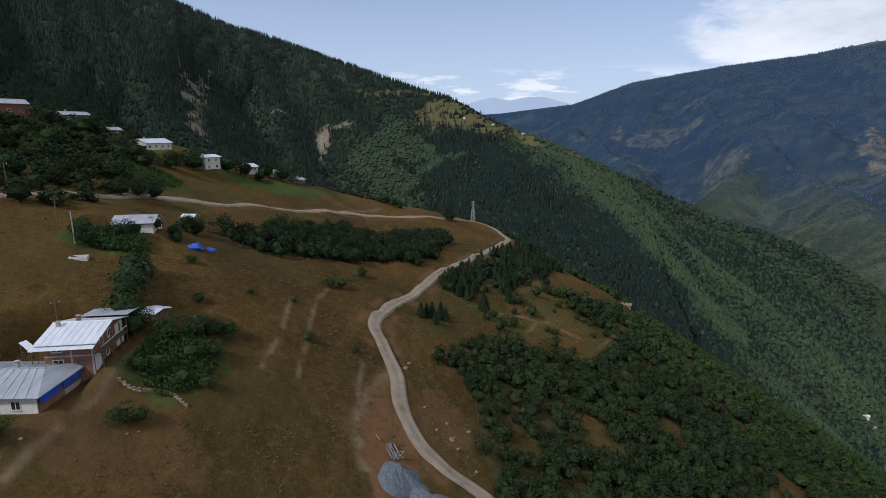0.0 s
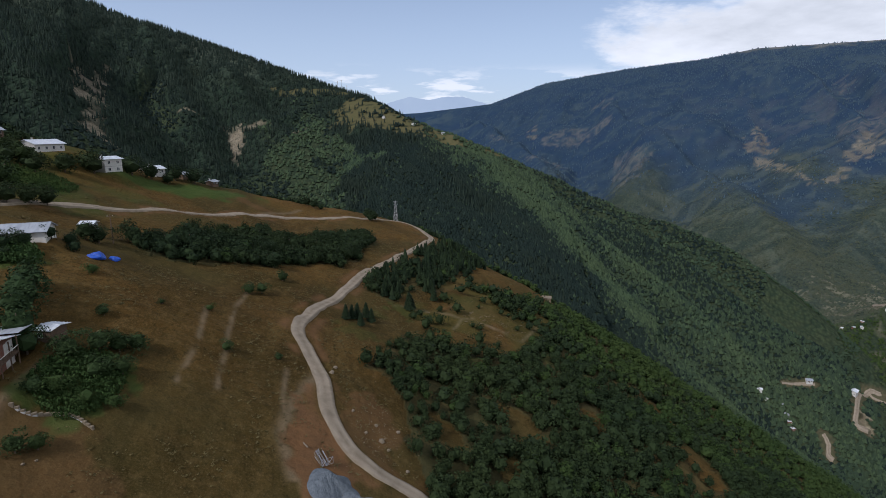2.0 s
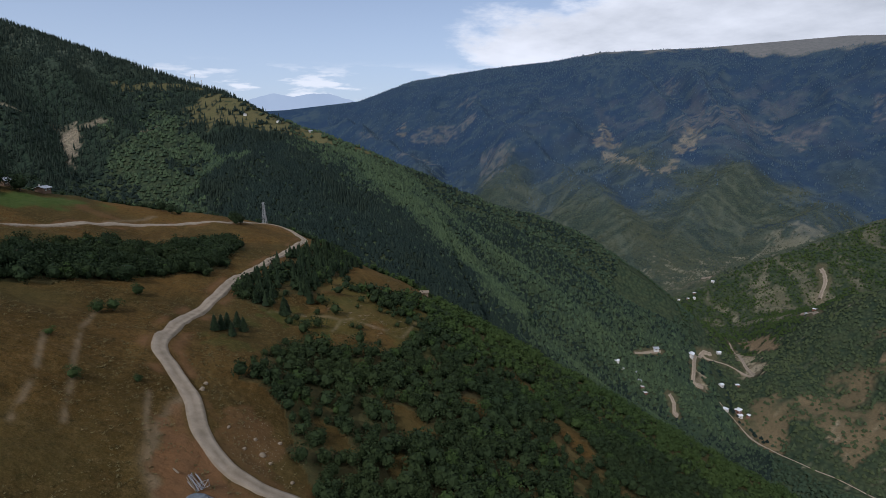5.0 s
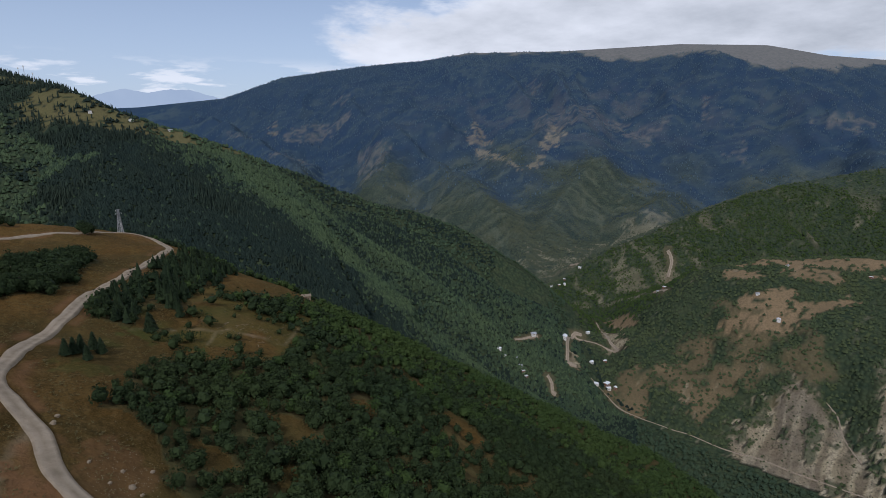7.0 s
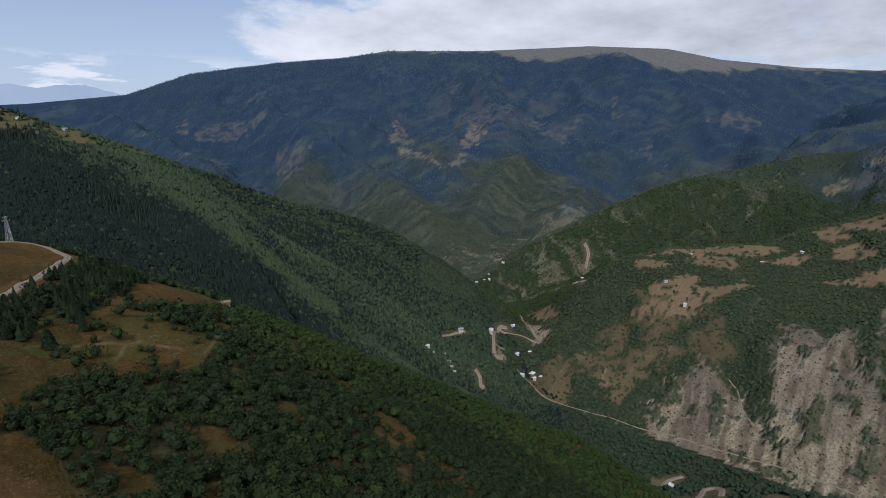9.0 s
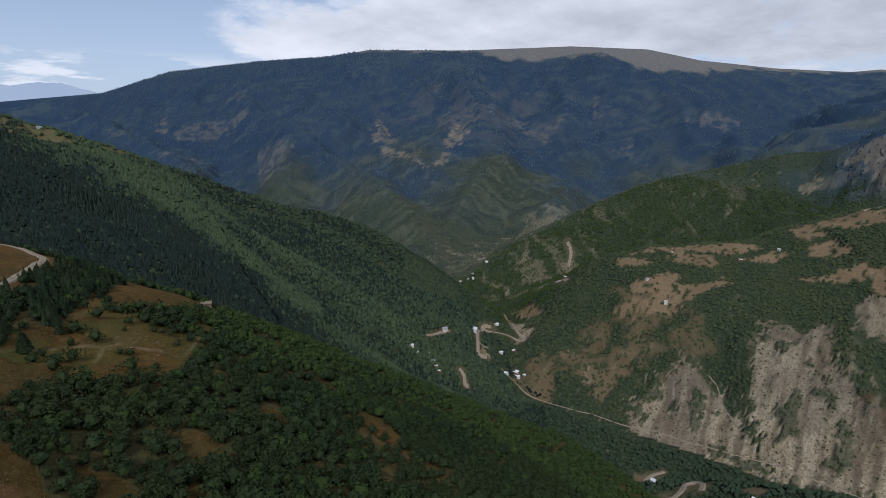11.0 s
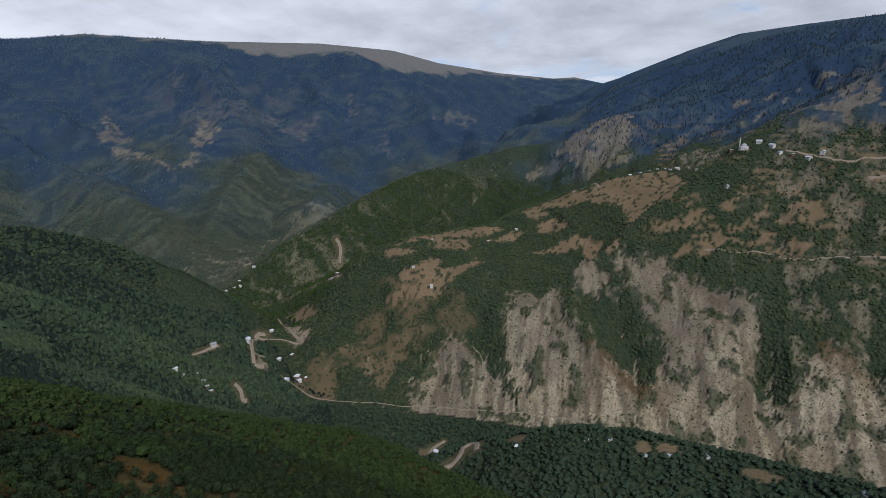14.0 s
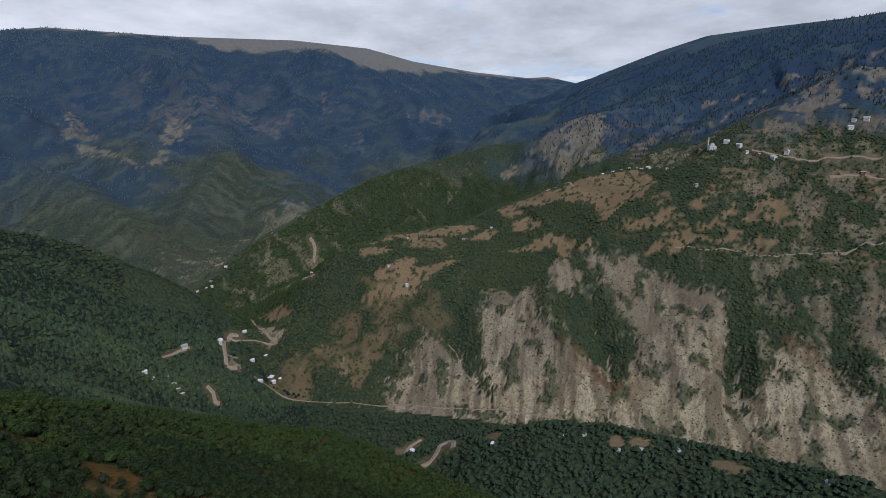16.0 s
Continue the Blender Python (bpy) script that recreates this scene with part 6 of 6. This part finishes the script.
def plant_trees():
    """Single trees and bushes of the fields, the hedge and the gardens."""
    kinds = [tree_kind(40 + k, 640, 0.038, (FIELD_LEAF, FIELD_LEAF, VIVID_LEAF)[k % 3], "leafy green tree standing in dry grass") for k in range(5)]
    dark = [tree_kind(60 + k, 640, 0.038, LEAF, "dark green leafy tree in a dense hedgerow") for k in range(3)]
    firs = [tree_kind(80 + k, 340, 0.035, YOUNG_NEEDLE, "young dark green conifer with a pointed top", conifer=True) for k in range(4)]
    rng = np.random.RandomState(5)
    waiting = list(kinds + dark + firs)

    def put(choice, x, y, h, wide=1.0):
        kind = choice[rng.randint(len(choice))]
        where = pose(x, y, float(land(x, y)) - 0.05, 0, 0, rng.uniform(0, 360))
        if kind in waiting:
            waiting.remove(kind)
            kind.matrix_basis, ob = where, kind
        else:
            ob = copy_thing(kind, where)
        ob.scale = (h * wide, h * wide, h)

    # bushes and trees one by one: x, y, height
    for x, y, h in ((-55.5, 91, 6.5), (-57.5, 95, 6), (-59.5, 100, 6.5), (-61, 105, 6), (-53, 88, 4.5), (-47.7, 89, 4.5), (-45, 93, 4.5), (-42.5, 94.5, 4), (-40.5, 97, 4), (-45.5, 81, 3.5), (-42.5, 86, 4), (-40, 89, 3.5), (-41.5, 80, 3), (-38, 81, 2.5), (-47.5, 79, 3),
                    (-48.7, 104.2, 2.4), (-56.5, 118.7, 2.6), (-28.3, 107.1, 2.6), (-35, 122, 1.8), (-42.8, 116.4, 1.4), (-25.4, 164.5, 3.6), (-28.5, 147.7, 3.6), (-31.1, 144.9, 3.6), (-18.8, 110.3, 1.8), (-45.4, 69.7, 3.2), (-43.5, 71, 2.6), (-57, 60.5, 4)):
        put(kinds, x, y, h, 1.15)
    for x, y, h in ((-69.6, 145, 5.5), (-67.5, 147, 5), (-75, 112, 3.5), (-72.5, 118, 4), (-70, 121, 4), (-68.5, 127, 4), (-66, 131, 3.5), (-70.5, 115, 3), (-77.5, 114, 3), (-79, 118, 3.5), (-64, 128, 3), (-95, 160, 6), (-93, 166, 6), (-91, 171, 6), (-100, 127, 6),
                    (-104, 139, 6), (-107, 150, 7), (-110, 160, 7), (-103, 156, 6), (-99, 150, 5), (-98, 165, 5), (5, 300, 6), (3, 297, 5), (1, 303, 6), (-28, 305, 5), (-32, 309, 6), (-24, 304, 4)):
        put(dark, x, y, h, 1.1)
    # the uphill gardens and the hamlet
    spots = [(-115, 175), (-118, 190), (-122, 205), (-128, 216), (-135, 208), (-142, 218), (-148, 226), (-138, 196), (-132, 182), (-124, 170), (-128, 160), (-118, 150), (-150, 205), (-156, 200), (-145, 190), (-113, 228), (-116, 236), (-111, 238), (-102, 252), (-100, 258), (-96, 265), (-92, 272),
             (-84, 284), (-112, 205), (-130, 228), (-134, 240), (-150, 240), (-160, 226), (-172, 222), (-140, 172), (-135, 150), (-125, 140), (-155, 215), (-165, 200), (-110, 190), (-147, 180), (-120, 220), (-106, 236), (-98, 244), (-88, 276)]
    spots += [(rng.uniform(-165, -108), rng.uniform(140, 245)) for _ in range(20)]
    for x, y in spots:
        if min(np.hypot(x - hx, y - hy) for hx, hy in ((-124, 236), (-106, 246), (-166, 212), (-158, 238), (-141, 235), (-108, 196))) > 9:
            put(dark + kinds[:2], x + rng.uniform(-2, 2), y + rng.uniform(-2, 2), rng.uniform(5, 9), 1.15)
    hedge = stand(rng, (-26, 2), (150, 280), 1500, "hedge")[:62]
    for x, y, z in hedge:
        put(dark, x, y, rng.uniform(4.5, 7), 1.0)
    young = stand(rng, (-4, 20), (160, 290), 2400, "conifers")[:190]
    clear = along(young[:, 0], young[:, 1], ROAD_LINE)[0] > 4
    rest = young[75:][clear[75:]]
    tall = rng.uniform(3.5, 6.5, len(rest))
    crowd = scatter("young_conifers", rest, tall, tall * 1.1, [spire(rng, 4, 7) for _ in range(5)], YOUNG_NEEDLE, "dense stand of young dark conifers on the ridge", 82)
    for x, y, z in young[:75]:
        if np.hypot(x - 36, y - 292) > 8 and float(along(np.array([x]), np.array([y]), ROAD_LINE)[0][0]) > 4:
            put(firs, x, y, rng.uniform(3.5, 6.5), 1.15)
    for x, y, h in ((13.8, 174.1, 6.5), (14.6, 175.2, 5.5), (24.1, 188.6, 5.5), (-6.1, 147.2, 4.5), (-3, 151, 5), (-0.5, 156, 5), (-4.5, 149, 4.5), (1, 153, 4.5), (-2, 146, 4)):
        put(firs, x, y, h, 1.2)


def row_crops(name, cx, cy, rx, ry, count, tall, label, seed):
    rng = np.random.RandomState(seed)
    a, r = rng.uniform(0, 2 * math.pi, count), np.sqrt(rng.uniform(0, 1, count))
    x, y = cx + rx * r * np.cos(a), cy + ry * r * np.sin(a)
    y = np.round(y / 0.9) * 0.9 + rng.normal(0, 0.08, count)
    p = np.stack([x, y, land(x, y)], 1)
    sprigs = [leafy(rng, 12, 0.2, False) for _ in range(4)]
    h = rng.uniform(0.7, 1.2, count) * tall
    ob = scatter(name, p, h, h * 0.6, sprigs, CORN, label, seed)
    ob["category"] = "crops"


def dry_tufts():
    """Loose tufts and small scrub over the open fields."""
    rng = np.random.RandomState(31)
    a, r = np.radians(rng.uniform(-48, 24, 30000)), np.sqrt(rng.uniform(60 ** 2, 260 ** 2, 30000))
    x, y = r * np.sin(a), r * np.cos(a)
    near_road = along(x, y, ROAD_LINE)[0]
    keep = (within(x, y, OPEN_LAND) > 0.5) & (near_road > 3.2) & (fbm(x / 14, y / 14, 3) + 0.35 * np.exp(-((near_road - 6) / 6) ** 2) > 0.15)
    p = np.stack([x, y, land(x, y) - 0.03], 1)[keep]
    h = rng.uniform(0.15, 0.55, len(p)) ** 1.0
    ob = scatter("scrub", p, h, h * 1.6, [leafy(rng, 6, 0.22, False) for _ in range(4)], DRY_LEAF, "low dry scrub and weeds in the fields", 32)
    ob["category"] = "scrub"


def rubble():
    rng = np.random.RandomState(51)
    n = 420
    x, y = rng.normal(1.5, 3.2, n), rng.normal(97, 6, n)
    keep = (along(x, y, ROAD_LINE)[0] > 2.6)
    x, y = x[keep], y[keep]
    p = np.stack([x, y, land(x, y) - 0.05], 1)
    h = rng.uniform(0.06, 0.2, len(p))
    iv, jf = ico()
    rocks = [(iv * rng.uniform(0.6, 1.2, (12, 1)) * (0.6, 0.6, 0.45) + (0, 0, 0.2), jf) for _ in range(5)]
    ob = scatter("rubble", p, h, h, rocks, STONE, "scattered pale stones on the bank below the road", 52)
    ob["category"] = "stones"


def cut_branches():
    """Pale lopped branches lying about on the meadow."""
    rng = np.random.RandomState(61)
    n = 70
    x, y = rng.normal(44, 9, n), rng.normal(180, 7, n)
    p = np.stack([x, y, land(x, y) + 0.05], 1)
    box_v = np.array([(-1, -0.04, 0), (1, -0.02, 0), (1, 0.02, 0), (-1, 0.04, 0), (-1, 0, 0.08), (1, 0, 0.05)], float)
    box_f = np.array([(0, 1, 5), (0, 5, 4), (3, 4, 5), (3, 5, 2), (0, 4, 3), (1, 2, 5)])
    bent = [(box_v * (1, 1, 1) + rng.normal(0, 0.03, (6, 3)), box_f) for _ in range(4)]
    ob = scatter("cut_branches", p, np.ones(n), rng.uniform(0.3, 1.3, n), bent, PALE_WOOD, "pale lopped branches scattered on the dry meadow", 62)
    ob["category"] = "branches"


def plant_woods():
    rng = np.random.RandomState(11)
    fine = [leafy(rng, 124, 0.068) for _ in range(6)]
    small = [blob(rng, 4) for _ in range(8)]
    caps = [dome(rng) for _ in range(14)]
    spires = [spire(rng, 2, 4) for _ in range(8)]
    points = [spire(rng, 1, 4) for _ in range(6)]
    # the wooded slope of the near hill
    half = [leafy(rng, 40, 0.11) for _ in range(6)]
    p = stand(rng, (-50, 84), (50, 345), 23000)
    p = p[inside_near(p[:, 0], p[:, 1]) < 14]
    r = np.hypot(p[:, 0], p[:, 1])
    h = rng.uniform(2.4, 5.2, len(p)) * (1 + 0.3 * fbm(p[:, 0] / 25, p[:, 1] / 25, 2)) * np.interp(r, [150, 250], [1.0, 0.8])
    # inner slope keeps darkened leaves for cloud shade; the rim gets brighter ones
    rim = step(-85, -30, inside_near(p[:, 0], p[:, 1]) + 45 * fbm(p[:, 0] / 40, p[:, 1] / 40, 3)) * step(30, 110, p[:, 0])
    young = rng.random(len(p)) < 0.06 + 0.9 * rim
    near = r < 190
    w = h * rng.uniform(0.85, 1.2, len(p))
    more = stand(rng, (-26, 3), (145, 280), 1600, "hedge")
    tall = rng.uniform(2.6, 5.2, len(more))
    q = near & ~young
    scatter("near_woods", np.vstack([p[q], more]), np.concatenate([h[q], tall]), np.concatenate([w[q], tall]), fine, LEAF, "dense dark green broadleaf wood on the steep near slope", 1)
    for q, kind, leaf, seed in ((near & young, fine, VIVID_LEAF, 8), (~near & young, half, VIVID_LEAF, 5), (~near & ~young, half, LEAF, 9)):
        scatter("slope_woods", p[q], h[q], w[q], kind, leaf, "dense green broadleaf wood on the lower slope", seed)
    # bushes and orchard trees between the houses of the hamlet
    x, y = rng.uniform(-195, -92, 1500), rng.uniform(128, 258, 1500)
    clear = (along(x, y, ROAD_LINE)[0] > 4.5) & (patch(x, y, -108, 196, 12, 15) < 0.5) & (fbm(x / 16, y / 16, 3) > -0.18) & (x < -0.35 * y - 42)
    for hx, hy in ((-124, 236), (-106, 246), (-166, 212), (-158, 238), (-141, 235), (-74, 126)):
        clear &= np.hypot(x - hx, y - hy) > 7
    p = np.stack([x, y, land(x, y) - 0.15], 1)[clear]
    h = rng.uniform(1.2, 4.4, len(p))
    scatter("hamlet_bushes", p, h, h * rng.uniform(1.0, 1.5, len(p)), half, LEAF, "dense dark green bushes and fruit trees round the hamlet", 12)
    # the western range
    p = np.vstack([stand(rng, (-45, -2), (380, 1560), 30000), stand(rng, (-2, 56), (380, 1000), 62000), stand(rng, (-2, 40), (1000, 1500), 14000)])
    d, _, _, side = along(p[:, 0], p[:, 1], WEST_RANGE)
    gap, _, _, bank = along(p[:, 0], p[:, 1], RIVER)
    p = p[((side < 0) | (d < 40)) & ((bank < 0) | (gap < 12))]
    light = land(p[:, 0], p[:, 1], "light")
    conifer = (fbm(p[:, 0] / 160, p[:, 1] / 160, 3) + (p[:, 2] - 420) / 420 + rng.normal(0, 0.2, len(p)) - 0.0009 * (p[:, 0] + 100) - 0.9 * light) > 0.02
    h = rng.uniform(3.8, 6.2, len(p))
    # crowns take sunlit, middle or shaded colours from the light mask, not from age
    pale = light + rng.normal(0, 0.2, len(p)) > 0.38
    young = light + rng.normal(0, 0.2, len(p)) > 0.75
    for q, leaf, seed in ((~conifer & young, SUNLIT_LEAF, 2), (~conifer & pale & ~young, FLANK_LEAF, 13), (~conifer & ~pale & ~young, SHADED_LEAF, 16)):
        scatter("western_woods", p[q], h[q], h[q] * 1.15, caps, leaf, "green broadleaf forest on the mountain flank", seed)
    q, h = p[conifer], h[conifer] * 2.1
    scatter("western_spruces", q, h, h * 0.7, spires, NEEDLE, "dark conifer forest on the mountain flank", 3)
    # forest high on the far mountain and on the eastern ridges, with haze and cloud shade in its colours
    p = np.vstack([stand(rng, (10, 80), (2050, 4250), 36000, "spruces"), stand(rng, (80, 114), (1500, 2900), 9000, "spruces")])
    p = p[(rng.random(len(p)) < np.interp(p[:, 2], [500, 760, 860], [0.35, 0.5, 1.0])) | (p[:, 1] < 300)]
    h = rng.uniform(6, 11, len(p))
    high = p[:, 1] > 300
    scatter("far_spruces", p[high], h[high], h[high] * 1.3, points, HAZED_NEEDLE, "conifer forest on the far mountain, tinted blue for haze", 14)
    scatter("ridge_spruces", p[~high], h[~high], h[~high] * 0.9, points, RIDGE_NEEDLE, "conifer forest on the eastern ridge, darkened like cloud shade", 15)
    # bushes over the eastern shelf, the walls and the valley
    p = np.vstack([stand(rng, (46, 114), (420, 1800), 62000), stand(rng, (28, 46), (1130, 1800), 11000), stand(rng, (20, 76), (1800, 2450), 12000)])
    p = p[rng.random(len(p)) > land(p[:, 0], p[:, 1], "spruces") * 1.3]
    h = rng.uniform(2.4, 5.4, len(p)) * (1 - 0.45 * np.clip(land(p[:, 0], p[:, 1], "rock"), 0, 1))
    hazed = (land(p[:, 0], p[:, 1], "hazed") + rng.normal(0, 0.15, len(p))) > 0.5
    bank = along(p[:, 0], p[:, 1], RIVER)[3] < 0
    d, _, _, side = along(p[:, 0], p[:, 1], MID_SPUR)
    spur = (side > 0) & (d < 330) & ~hazed
    rest = ~hazed & ~spur & ~bank
    scatter("bank_woods", p[bank & ~hazed], h[bank & ~hazed] ** 1.25 * 0.9, h[bank & ~hazed] ** 1.2, small, FLANK_LEAF, "dark green trees along the river and on the foothill", 18)
    scatter("eastern_woods", p[rest], h[rest], h[rest] * 1.15, caps, EAST_LEAF, "scattered green bushes and trees on the terraced mountainside", 4)
    scatter("oak_scrub", p[hazed], h[hazed], h[hazed] * 1.2, caps, HAZED_LEAF, "scrub on the far valley spurs, paled and greyed for haze", 6)
    scatter("spur_woods", p[spur], h[spur], h[spur] * 1.1, caps, VIVID_LEAF, "green wood on the middle spur", 7)


plant_woods()
plant_trees()
row_crops("vegetable_garden", -44, 84.5, 5.5, 8, 900, 1.3, "dense green vegetables and maize in a walled garden", 71)
row_crops("maize_plot", -73, 116.5, 8, 4.5, 700, 1.8, "tall green maize beside the shed", 72)
row_crops("upland_crops", -108, 196, 12, 15, 900, 1.2, "green crops on the upper field", 73)
dry_tufts()
rubble()
cut_branches()
